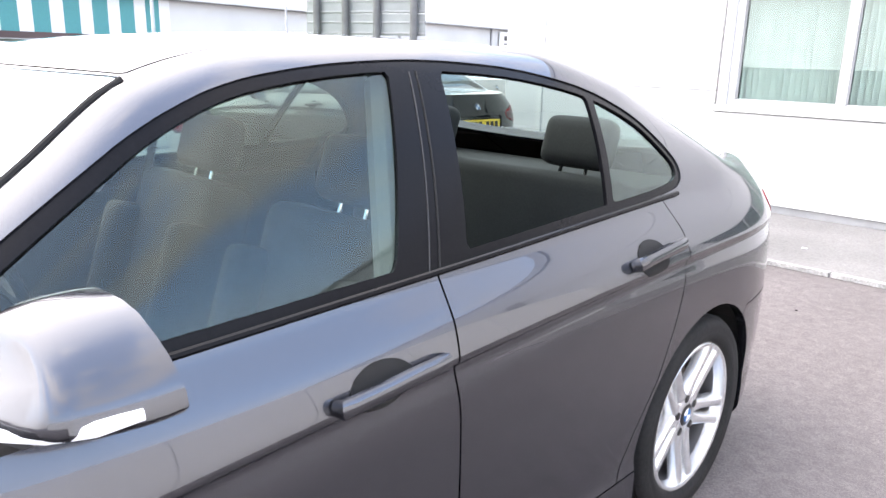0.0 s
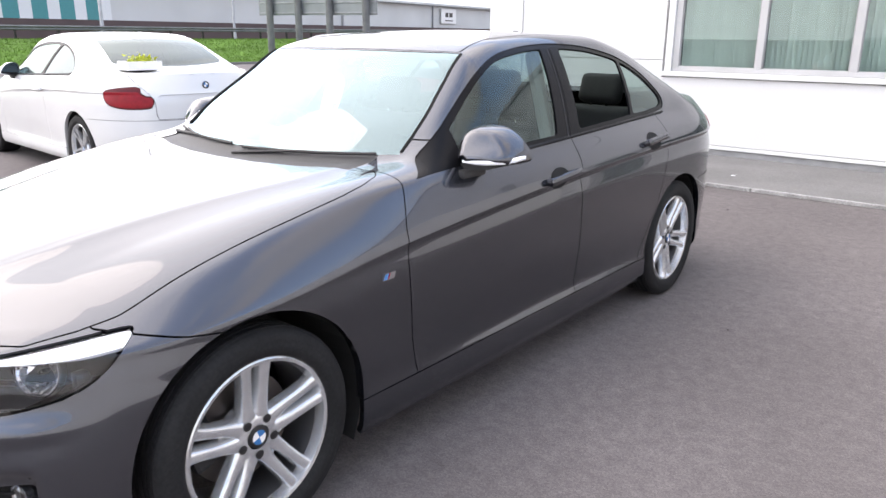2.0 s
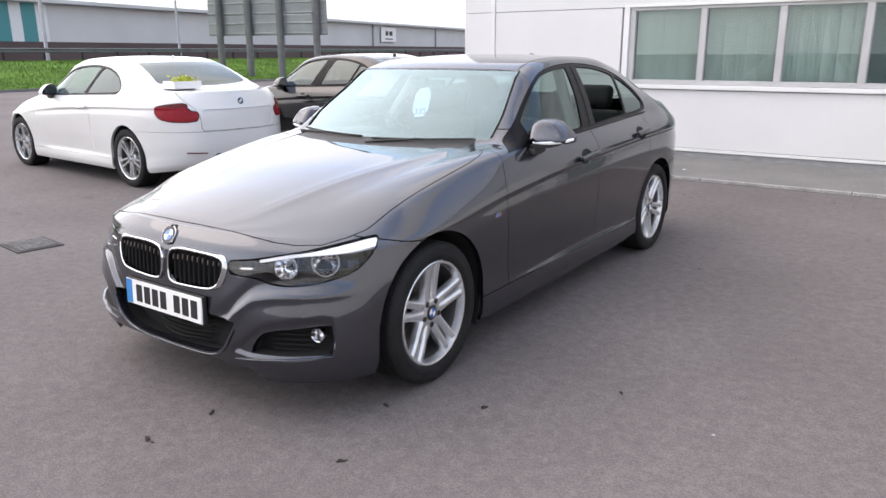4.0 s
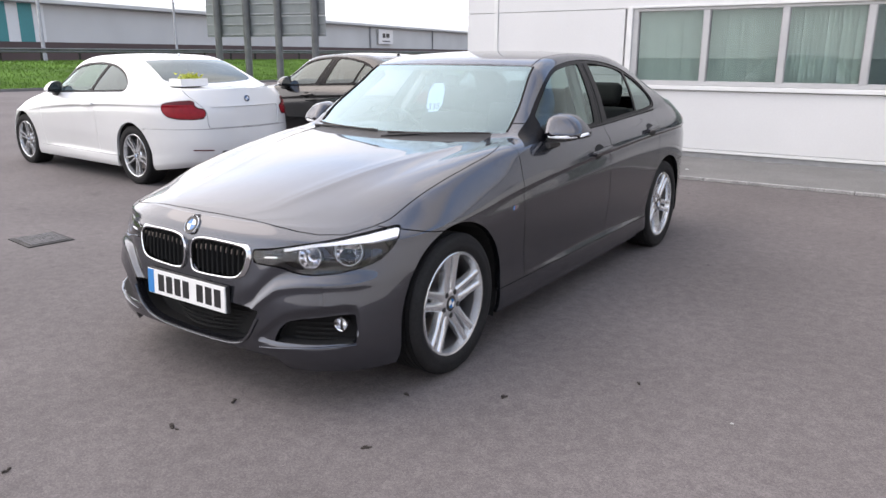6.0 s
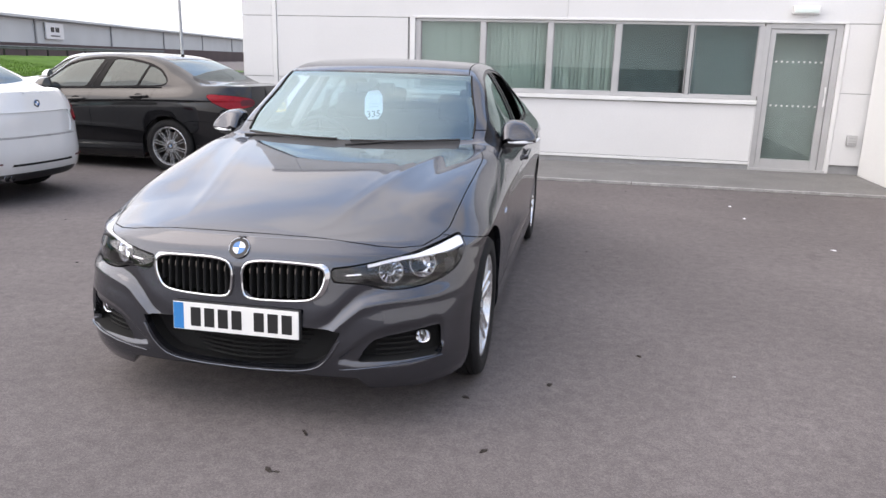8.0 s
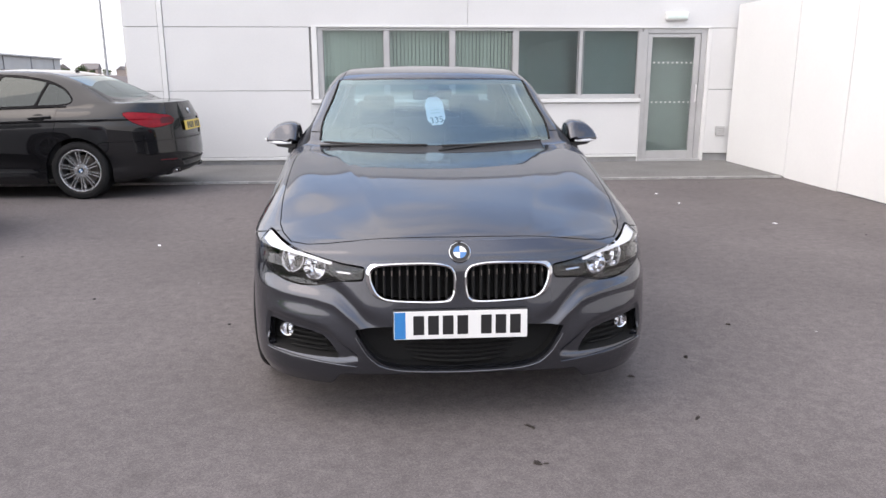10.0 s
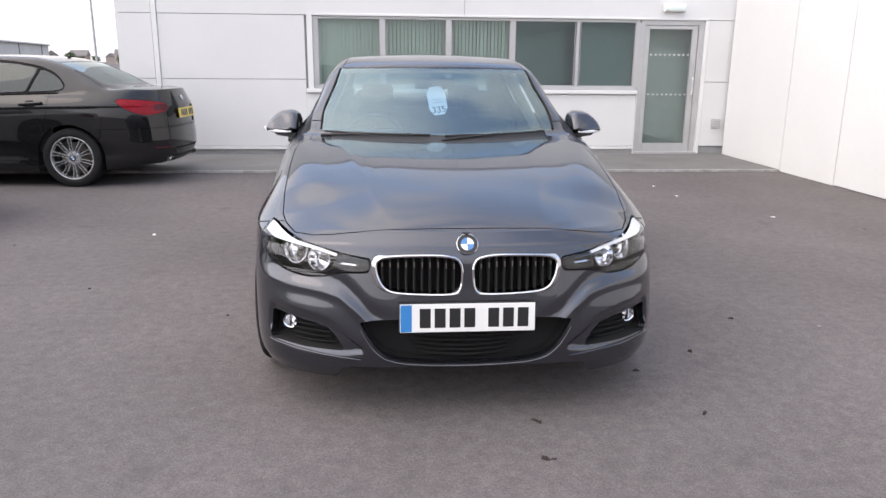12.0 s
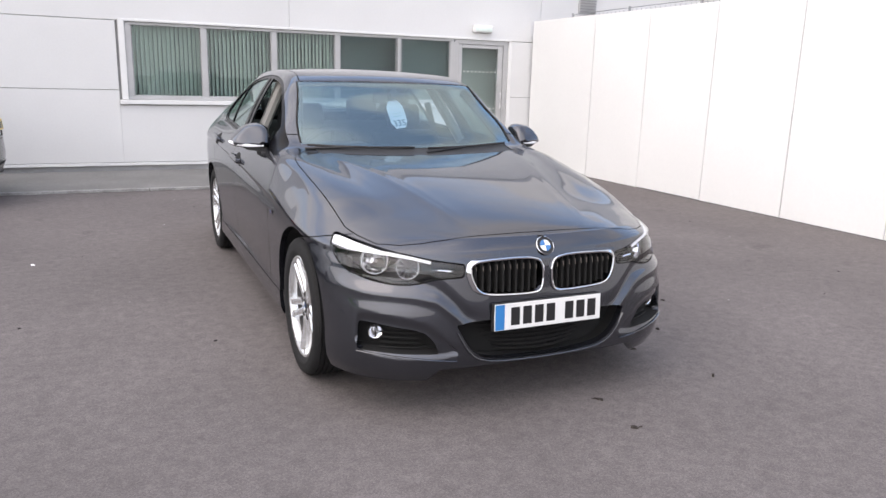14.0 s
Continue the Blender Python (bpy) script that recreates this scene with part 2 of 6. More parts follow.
def curve(pairs):
    """A smooth curve through (x, value) pairs that does not overshoot."""
    xs, ys = np.array(pairs, float).T
    h, n = np.diff(xs), len(xs)
    d = np.diff(ys) / h
    g = np.zeros(n)
    g[0], g[-1] = d[0], d[-1]
    for i in range(1, n - 1):
        if d[i - 1] * d[i] > 0:
            w1, w2 = 2 * h[i] + h[i - 1], h[i] + 2 * h[i - 1]
            g[i] = (w1 + w2) / (w1 / d[i - 1] + w2 / d[i])

    def at(x):
        x = np.clip(np.asarray(x, float), xs[0], xs[-1])
        i = np.clip(np.searchsorted(xs, x) - 1, 0, n - 2)
        t = (x - xs[i]) / h[i]
        return ((1 + 2 * t) * (1 - t) ** 2 * ys[i] + t * (1 - t) ** 2 * h[i] * g[i] + t * t * (3 - 2 * t) * ys[i + 1] + t * t * (t - 1) * h[i] * g[i + 1])
    return at


def rounded(poly, times=2):
    """Cut the corners of a closed outline."""
    p = np.array(poly, float)
    for _ in range(times):
        q = np.roll(p, -1, 0)
        p = np.stack([0.78 * p + 0.22 * q, 0.22 * p + 0.78 * q], 1).reshape(-1, 2)
    return p


def outset(poly, d):
    """Move a closed outline outwards by d, one value or one for each corner."""
    p = np.array(poly, float)
    t = np.roll(p, -1, 0) - np.roll(p, 1, 0)
    n = np.stack([t[:, 1], -t[:, 0]], 1)
    n /= np.linalg.norm(n, axis=1, keepdims=True) + 1e-9
    if ((p - p.mean(0)) * n).sum() < 0:
        n = -n
    return p + n * np.reshape(d, (-1, 1))


def sdf(px, py, poly):
    """Distance to a closed outline, negative inside."""
    poly = np.array(poly, float)
    best = np.full(px.shape, 1e9)
    inside = np.zeros(px.shape, bool)
    for (ax, ay), (bx, by) in zip(poly, np.roll(poly, -1, 0)):
        ex, ey = bx - ax, by - ay
        t = np.clip(((px - ax) * ex + (py - ay) * ey) / (ex * ex + ey * ey + 1e-12), 0, 1)
        best = np.minimum(best, (px - ax - t * ex) ** 2 + (py - ay - t * ey) ** 2)
        if ay != by:
            inside ^= ((ay > py) != (by > py)) & (px < (bx - ax) * (py - ay) / (by - ay) + ax)
    return np.where(inside, -1, 1) * np.sqrt(best)


def beyond(px, py, a, b):
    """Distance past the line from a up to b, positive on its right side."""
    ex, ey = b[0] - a[0], b[1] - a[1]
    k = math.hypot(ex, ey)
    return ((px - a[0]) * ey - (py - a[1]) * ex) / k


def bump01(t):
    t = np.clip(t, 0, 1)
    return t * t * (3 - 2 * t)


# ---- cars: the outer skin as a grid of lines, cut into panels ----
class Skin:
    """Half of a car's skin: places, normals, marks (centre row, lateral mark) and triangles."""

    def __init__(self, V, N, A, T):
        self.V, self.N, self.A, self.T = V, N, A, T

    def cut(self, f):
        """Split along f = 0; returns the inside (f < 0) and the outside."""
        V, N, A, T = self.V, self.N, self.A, self.T
        if not len(T):
            return self, self
        inner = f[T] < 0
        count = inner.sum(1)
        ins, outs = [T[count == 3]], [T[count == 0]]
        base = len(V)
        mixed = T[(count == 1) | (count == 2)]
        if len(mixed):
            state = f[mixed] < 0
            odd = np.where(state.sum(1)[:, None] == 1, state, ~state).argmax(1)
            k = np.arange(len(mixed))
            a, b, c = mixed[k, odd], mixed[k, (odd + 1) % 3], mixed[k, (odd + 2) % 3]
            edges = np.sort(np.concatenate([np.stack([a, b], 1), np.stack([a, c], 1)]), 1)
            uniq, inv = np.unique(edges, axis=0, return_inverse=True)
            inv = inv.reshape(-1)
            fa, fb = f[uniq[:, 0]], f[uniq[:, 1]]
            t = np.clip(fa / (fa - fb), 0.002, 0.998)[:, None]
            nN = N[uniq[:, 0]] * (1 - t) + N[uniq[:, 1]] * t
            nN /= np.linalg.norm(nN, axis=1, keepdims=True) + 1e-9
            V = np.concatenate([V, V[uniq[:, 0]] * (1 - t) + V[uniq[:, 1]] * t])
            A = np.concatenate([A, A[uniq[:, 0]] * (1 - t) + A[uniq[:, 1]] * t])
            N = np.concatenate([N, nN])
            p, q = base + inv[:len(a)], base + inv[len(a):]
            tip = np.stack([a, p, q], 1)
            rest = np.concatenate([np.stack([p, b, c], 1), np.stack([p, c, q], 1)])
            one = state.sum(1) == 1
            two = np.concatenate([one, one])
            ins += [tip[one], rest[~two]]
            outs += [tip[~one], rest[two]]
        return Skin(V, N, A, np.concatenate(ins)), Skin(V, N, A, np.concatenate(outs))

    def slim(self):
        used, T = np.unique(self.T, return_inverse=True)
        return Skin(self.V[used], self.N[used], self.A[used], T.reshape(-1, 3))


def panel(name, halves, material, parent, depth=0.012, push=0.0, label="", scale=(1, 1, 1), both=True, shift=0.0):
    """A sheet of the skin, or its two halves, with a turned-in edge."""
    Vs, Ns, Fs, at = [], [], [], 0
    for sk, sign in halves:
        sk = sk.slim()
        if not len(sk.T):
            continue
        V, N, T = sk.V - sk.N * push, sk.N.copy(), sk.T
        e = np.concatenate([T[:, [0, 1]], T[:, [1, 2]], T[:, [2, 0]]])
        key = np.sort(e, 1)
        _, inv, cnt = np.unique(key, axis=0, return_inverse=True, return_counts=True)
        rim = e[cnt[inv.reshape(-1)] == 1]
        if both:
            rim = rim[~((np.abs(V[rim[:, 0], 0]) < 2e-4) & (np.abs(V[rim[:, 1], 0]) < 2e-4))]
        n = len(V)
        if depth and len(rim):
            a, b = rim[:, 0], rim[:, 1]
            out = np.cross(V[b] - V[a], N[a])
            out /= np.linalg.norm(out, axis=1, keepdims=True) + 1e-9
            m = len(a)
            lower = [V[a], V[b], V[b] - N[b] * depth, V[a] - N[a] * depth]
            V = np.concatenate([V] + lower)
            N = np.concatenate([N] + [out] * 4)
            k = n + np.arange(m)
            quads = np.stack([k, k + 3 * m, k + 2 * m, k + m], 1)
        else:
            quads = np.zeros((0, 4), int)
        V, N = V * np.array(scale), N / np.array(scale)
        if sign < 0:
            V, N = V * [-1, 1, 1], N * [-1, 1, 1]
            T, quads = T[:, ::-1], quads[:, ::-1]
        N = N / (np.linalg.norm(N, axis=1, keepdims=True) + 1e-9)
        Vs.append(V)
        Ns.append(N)
        Fs += (T + at).tolist() + (quads + at).tolist()
        at += len(V)
    if not Vs:
        return None
    return link(name, np.concatenate(Vs).tolist(), Fs, material, parent, label, True, np.concatenate(Ns).tolist())


def lower_lines():
    """The level lines of the body side, from the sill up to the shoulder: height and half width along the car, nose and tail."""
    crease = curve([(-0.72, 0.706), (-0.4, 0.692), (0.0, 0.715), (0.58, 0.777), (1.67, 0.851), (2.6, 0.888), (3.3, 0.90), (3.8, 0.90)])
    top = curve([(-0.67, 0.752), (-0.5, 0.738), (-0.34, 0.748), (-0.1, 0.812), (0.2, 0.880), (0.64, 0.944), (1.7, 0.988), (2.6, 1.022), (3.1, 1.045), (3.75, 1.068)])
    level = lambda z, rise=0.0: (lambda y: z + rise * bump01((y - 2.9) / 0.8))
    even = lambda w: (lambda y: w + 0 * y)
    soft = lambda a, b, c: curve([(-1, a), (0.1, a), (1.5, b), (2.9, c), (4, c)])
    return [
        (level(0.171, 0.06), even(0.868), -0.715, 3.70, 2.95),
        (level(0.222, 0.06), soft(0.885, 0.893, 0.893), -0.742, 3.78, 2.95),
        (level(0.290, 0.06), soft(0.890, 0.890, 0.893), -0.757, 3.82, 2.95),
        (level(0.340, 0.05), soft(0.890, 0.874, 0.890), -0.760, 3.835, 2.95),
        (level(0.450, 0.04), soft(0.895, 0.886, 0.897), -0.755, 3.845, 2.95),
        (level(0.560, 0.03), soft(0.900, 0.898, 0.903), -0.742, 3.84, 2.9),
        (lambda y: crease(y) - 0.105 + 0.05 * bump01((-y) / 0.5), soft(0.902, 0.903, 0.908), -0.733, 3.825, 2.85),
        (lambda y: crease(y) - 0.022, soft(0.895, 0.892, 0.898), -0.722, 3.81, 2.8),
        (crease, soft(0.893, 0.907, 0.907), -0.714, 3.80, 2.8),
        (lambda y: crease(y) * 0.6 + top(y) * 0.4, curve([(-1, 0.866), (0.0, 0.862), (0.5, 0.872), (1.5, 0.889), (2.9, 0.880), (4, 0.880)]), -0.700, 3.775, 2.8),
        (top, curve([(-1, 0.815), (0.0, 0.800), (0.35, 0.806), (0.75, 0.838), (1.7, 0.832), (2.6, 0.806), (3.0, 0.795), (4, 0.79)]), -0.672, 3.735, 2.8),
    ]


RAIL_X = curve([(-0.67, 0.40), (-0.6, 0.42), (-0.3, 0.50), (0, 0.555), (0.3, 0.61), (0.55, 0.67), (0.72, 0.708), (0.9, 0.680), (1.1, 0.640), (1.27, 0.603), (1.5, 0.578), (1.9, 0.566), (2.3, 0.566), (2.6, 0.578), (2.9, 0.612), (3.1, 0.645), (3.25, 0.66), (3.5, 0.63), (3.74, 0.56)])
RAIL_Z = curve([(-0.67, 0.753), (-0.6, 0.770), (-0.3, 0.840), (0, 0.894), (0.3, 0.935), (0.55, 0.966), (0.75, 0.992), (0.92, 1.110), (1.1, 1.234), (1.27, 1.351), (1.5, 1.403), (1.9, 1.421), (2.3, 1.413), (2.6, 1.358), (2.9, 1.240), (3.1, 1.138), (3.25, 1.066), (3.5, 1.066), (3.74, 1.066)])
MID_Z = curve([(-0.67, 0.752), (-0.62, 0.775), (-0.5, 0.811), (-0.2, 0.872), (0.1, 0.921), (0.4, 0.957), (0.50, 0.967), (0.555, 0.973), (0.59, 0.989), (0.72, 1.075), (0.9, 1.193), (1.05, 1.282), (1.17, 1.358), (1.28, 1.396), (1.6, 1.432), (1.9, 1.443), (2.2, 1.437), (2.5, 1.410), (2.65, 1.374), (2.9, 1.262), (3.1, 1.158), (3.2, 1.098), (3.3, 1.086), (3.5, 1.080), (3.66, 1.072), (3.74, 1.067)])
BOW = curve([(-0.8, 0), (-0.3, 0), (0.1, 0.05), (0.53, 0.19), (1.17, 0.10), (1.6, 0.02), (2.4, 0.0), (2.65, -0.05), (3.2, -0.09), (3.5, -0.02), (3.75, 0)])


def car_skin(nf, ns, nr, fine, shaped):
    """The half skin, from the sill over the shoulder to the middle of the car."""
    ycf, ycr = 0.12, 2.90
    rings = []
    ys = np.linspace(ycf, ycr, ns)[1:-1]
    pf, pr = np.linspace(0, math.pi / 2, nf), np.linspace(math.pi / 2, 0, nr)
    for k, (z, w, f, r, n) in enumerate(lower_lines()):
        square = n + (0.75 if k < 4 else 0.55 if k == 4 else 0.25 if k == 5 else 0)
        xf = w(np.array([ycf]))[0] * np.sin(pf) ** (2 / square)
        yf = ycf - (ycf - f) * np.cos(pf) ** (2 / square)
        xr = w(np.array([ycr]))[0] * np.sin(pr) ** (2 / (n - 0.35))
        yr = ycr + (r - ycr) * np.cos(pr) ** (2 / (n - 0.35))
        x, y = np.concatenate([xf, w(ys), xr]), np.concatenate([yf, ys, yr])
        rings.append(np.stack([x, y, z(y)], 1))
    rings = np.array(rings)
    K = len(rings)
    steps = np.unique(np.concatenate([np.linspace(k, k + 1, max(2, int(round(c * fine))) + 1) for k, c in enumerate((4, 5, 5, 9, 9, 7, 6, 5, 5, 8))]))
    grid = np.zeros((len(steps), rings.shape[1], 3))
    for j in range(rings.shape[1]):
        for c in range(3):
            grid[:, j, c] = curve(list(zip(range(K), rings[:, j, c])))(steps)
    S = grid[-1]
    xs, yy, zs = S.T
    y0_table = np.linspace(-0.8, 3.8, 2000)
    y0 = np.interp(yy, y0_table + BOW(y0_table), y0_table)
    front_end = bump01((-0.2 - yy) / 0.4)
    xr = np.minimum(RAIL_X(yy), xs * (0.80 - 0.06 * front_end))
    zr, zc = RAIL_Z(yy), MID_Z(y0)
    tight = bump01((yy + 0.55) / 0.5)
    plain = zc + (zs - zc) * (xr / np.maximum(xs, 1e-6)) ** 2.3
    zr = plain + (zr - plain) * bump01((yy + 0.45) / 0.8)
    cabin = bump01((yy - 0.7) / 0.3) * bump01((3.1 - yy) / 0.3)
    nA, nB = int(34 * fine), int(42 * fine)
    rows, marks = [grid], [np.stack([np.broadcast_to(y0, grid.shape[:2]), np.full(grid.shape[:2], 3.0)], 2)]
    upper, um = [], []
    for a in np.linspace(0, 1, nA + 1)[1:]:
        arc = 4 * a * (1 - a) * bump01((3.70 - yy) / 0.3)
        x = xs + (xr - xs) * a + arc * 0.020 * cabin + arc * 0.018 * (1 - cabin) * tight
        z = zs + (zr - zs) * a + arc * 0.006 * cabin + arc * 0.014 * (1 - cabin) * tight
        upper.append(np.stack([x, yy, z], 1))
        um.append(np.stack([y0, np.full_like(y0, 2 - a)], 1))
    for b in np.linspace(0, 1, nB + 1)[1:]:
        m = 1 - b
        ridge_at = 0.70 + 0.12 * bump01((yy + 0.4) / 0.9)
        crest = (0.0075 * np.exp(-np.abs((m - ridge_at) / 0.075) ** 1.3) + 0.0045 * bump01((ridge_at - m) / 0.10)) * (1 - cabin) * bump01((yy + 0.68) / 0.4) * (yy < 1)
        upper.append(np.stack([xr * m, y0 + (yy - y0) * m * m, zr + (zc - zr) * (1 - m ** 2.1) + crest], 1))
        um.append(np.stack([y0, np.full_like(y0, m)], 1))
    G = np.concatenate([grid, np.array(upper)])
    M = np.concatenate([marks[0], np.array(um)])
    top_row = len(grid) - 1
    soft = np.zeros(G.shape[:2])
    idx = np.arange(G.shape[0])[:, None]
    outside = (1 - cabin)[None, :]
    soft += np.exp(-((idx - top_row) / (9 * fine)) ** 2) * np.clip(outside, 0, 1)
    soft += np.exp(-((idx - top_row - nA) / (4 * fine)) ** 2) * (0.35 + 0.65 * (yy[None, :] > 0.9))
    soft = np.clip(soft, 0, 1)[1:-1, :, None]
    for _ in range(int(14 * fine)):
        G[1:-1] += soft * 0.5 * ((G[:-2] + G[2:]) / 2 - G[1:-1])
    if shaped:
        x, y, z = G[..., 0], G[..., 1], G[..., 2]
        q = x + y
        nose = bump01((-0.15 - y) / 0.15)
        pod = sdf(q, z, rounded([(-0.38, 0.280), (0.225, 0.296), (0.225, 0.440), (0.13, 0.448), (-0.17, 0.420), (-0.28, 0.350)], 2))
        back = bump01(0.5 - pod / 0.020) * 0.014
        ridge_line = curve([(0.20, 0.36), (0.24, 0.365), (0.36, 0.40), (0.43, 0.465), (0.50, 0.520), (0.62, 0.540), (0.80, 0.545), (0.86, 0.55)])
        away = (z - ridge_line(np.clip(x, 0.2, 0.86)))
        ridge = 0.009 * np.exp(-(away / 0.020) ** 2) * bump01((x - 0.24) / 0.12) * bump01((0.85 - x) / 0.1)
        hollow = -0.009 * np.exp(-((away - 0.045) / 0.035) ** 2) * bump01((x - 0.26) / 0.12) * bump01((0.85 - x) / 0.12)
        move = (ridge + hollow - back) * nose
        direction = np.stack([np.clip(x, 0, 1) * 0.75, -np.ones_like(x), 0 * x], 2)
        direction /= np.linalg.norm(direction, axis=2, keepdims=True)
        G = G + direction * move[..., None] * (z < 0.62)[..., None]
    G[..., 0] = np.where(G[..., 0] < 1e-6, 0, G[..., 0])
    du = np.gradient(G, axis=1)
    dv = np.gradient(G, axis=0)
    N = np.cross(du, dv)
    N[:, 0, 0] = 0
    N[:, -1, 0] = 0
    N[-1, :, 0] = 0
    ln = np.linalg.norm(N, axis=2, keepdims=True)
    bad = ln[..., 0] < 1e-9
    N = N / np.maximum(ln, 1e-12)
    for j in (0, 1, 2):
        src = N[:, 3].copy()
        src[:, 0] *= j / 3
        src /= np.linalg.norm(src, axis=1, keepdims=True) + 1e-9
        N[:, j] = np.where(bad[:, j][:, None], src, N[:, j])
        N[:, -1 - j] = np.where(bad[:, -1 - j][:, None], N[:, -4], N[:, -1 - j])
    if N[top_row // 2, nf + ns // 2, 0] < 0:
        N = -N
    R, C = G.shape[:2]
    i = np.arange(R * C).reshape(R, C)
    a, b, c, d = i[:-1, :-1].ravel(), i[:-1, 1:].ravel(), i[1:, 1:].ravel(), i[1:, :-1].ravel()
    V = G.reshape(-1, 3)
    T = np.concatenate([np.stack([a, b, c], 1), np.stack([a, c, d], 1)])
    area = np.linalg.norm(np.cross(V[T[:, 1]] - V[T[:, 0]], V[T[:, 2]] - V[T[:, 0]]), axis=1)
    T = T[area > 1e-9]
    nn = np.cross(V[T[:, 1]] - V[T[:, 0]], V[T[:, 2]] - V[T[:, 0]])
    flip = (nn * N.reshape(-1, 3)[T[:, 0]]).sum(1) < 0
    T[flip] = T[flip][:, ::-1]
    return Skin(V, N.reshape(-1, 3), M.reshape(-1, 2), T)


def on_skin(sk, view, pts, lift=0.0):
    """Places and normals on the skin under (a, b) points: the front seen in (x, z), the corner in (x + y, z), the side in (y, z), the rear corner in (x - y, z)."""
    V = sk.V
    if view == "front":
        a, keep = V[:, 0], (V[:, 1] < 0.1) & (sk.N[:, 1] < -0.05)
    elif view == "corner":
        a, keep = V[:, 0] + V[:, 1], (V[:, 1] < 0.3) & (V[:, 2] < 0.78)
    elif view == "rear":
        a, keep = V[:, 0] - V[:, 1], (V[:, 1] > 2.9) & (sk.N[:, 2] < 0.8)
    else:
        a, keep = V[:, 1], V[:, 0] > 0.5
    ids = np.where(keep)[0]
    res = []
    for p, q in pts:
        d = (a[ids] - p) ** 2 + (V[ids, 2] - q) ** 2
        order = np.argpartition(d, 14)[:14]
        near, dn = ids[order], d[order]
        w = np.sqrt(1 / (dn + dn.mean() * 0.3 + 1e-9))
        X = np.stack([np.ones(14), a[near] - p, V[near, 2] - q], 1) * w[:, None]
        place = np.linalg.lstsq(X, V[near] * w[:, None], rcond=None)[0][0]
        n = (sk.N[near] * (w ** 2)[:, None]).sum(0)
        n /= np.linalg.norm(n)
        res.append((place + n * lift, n))
    return res


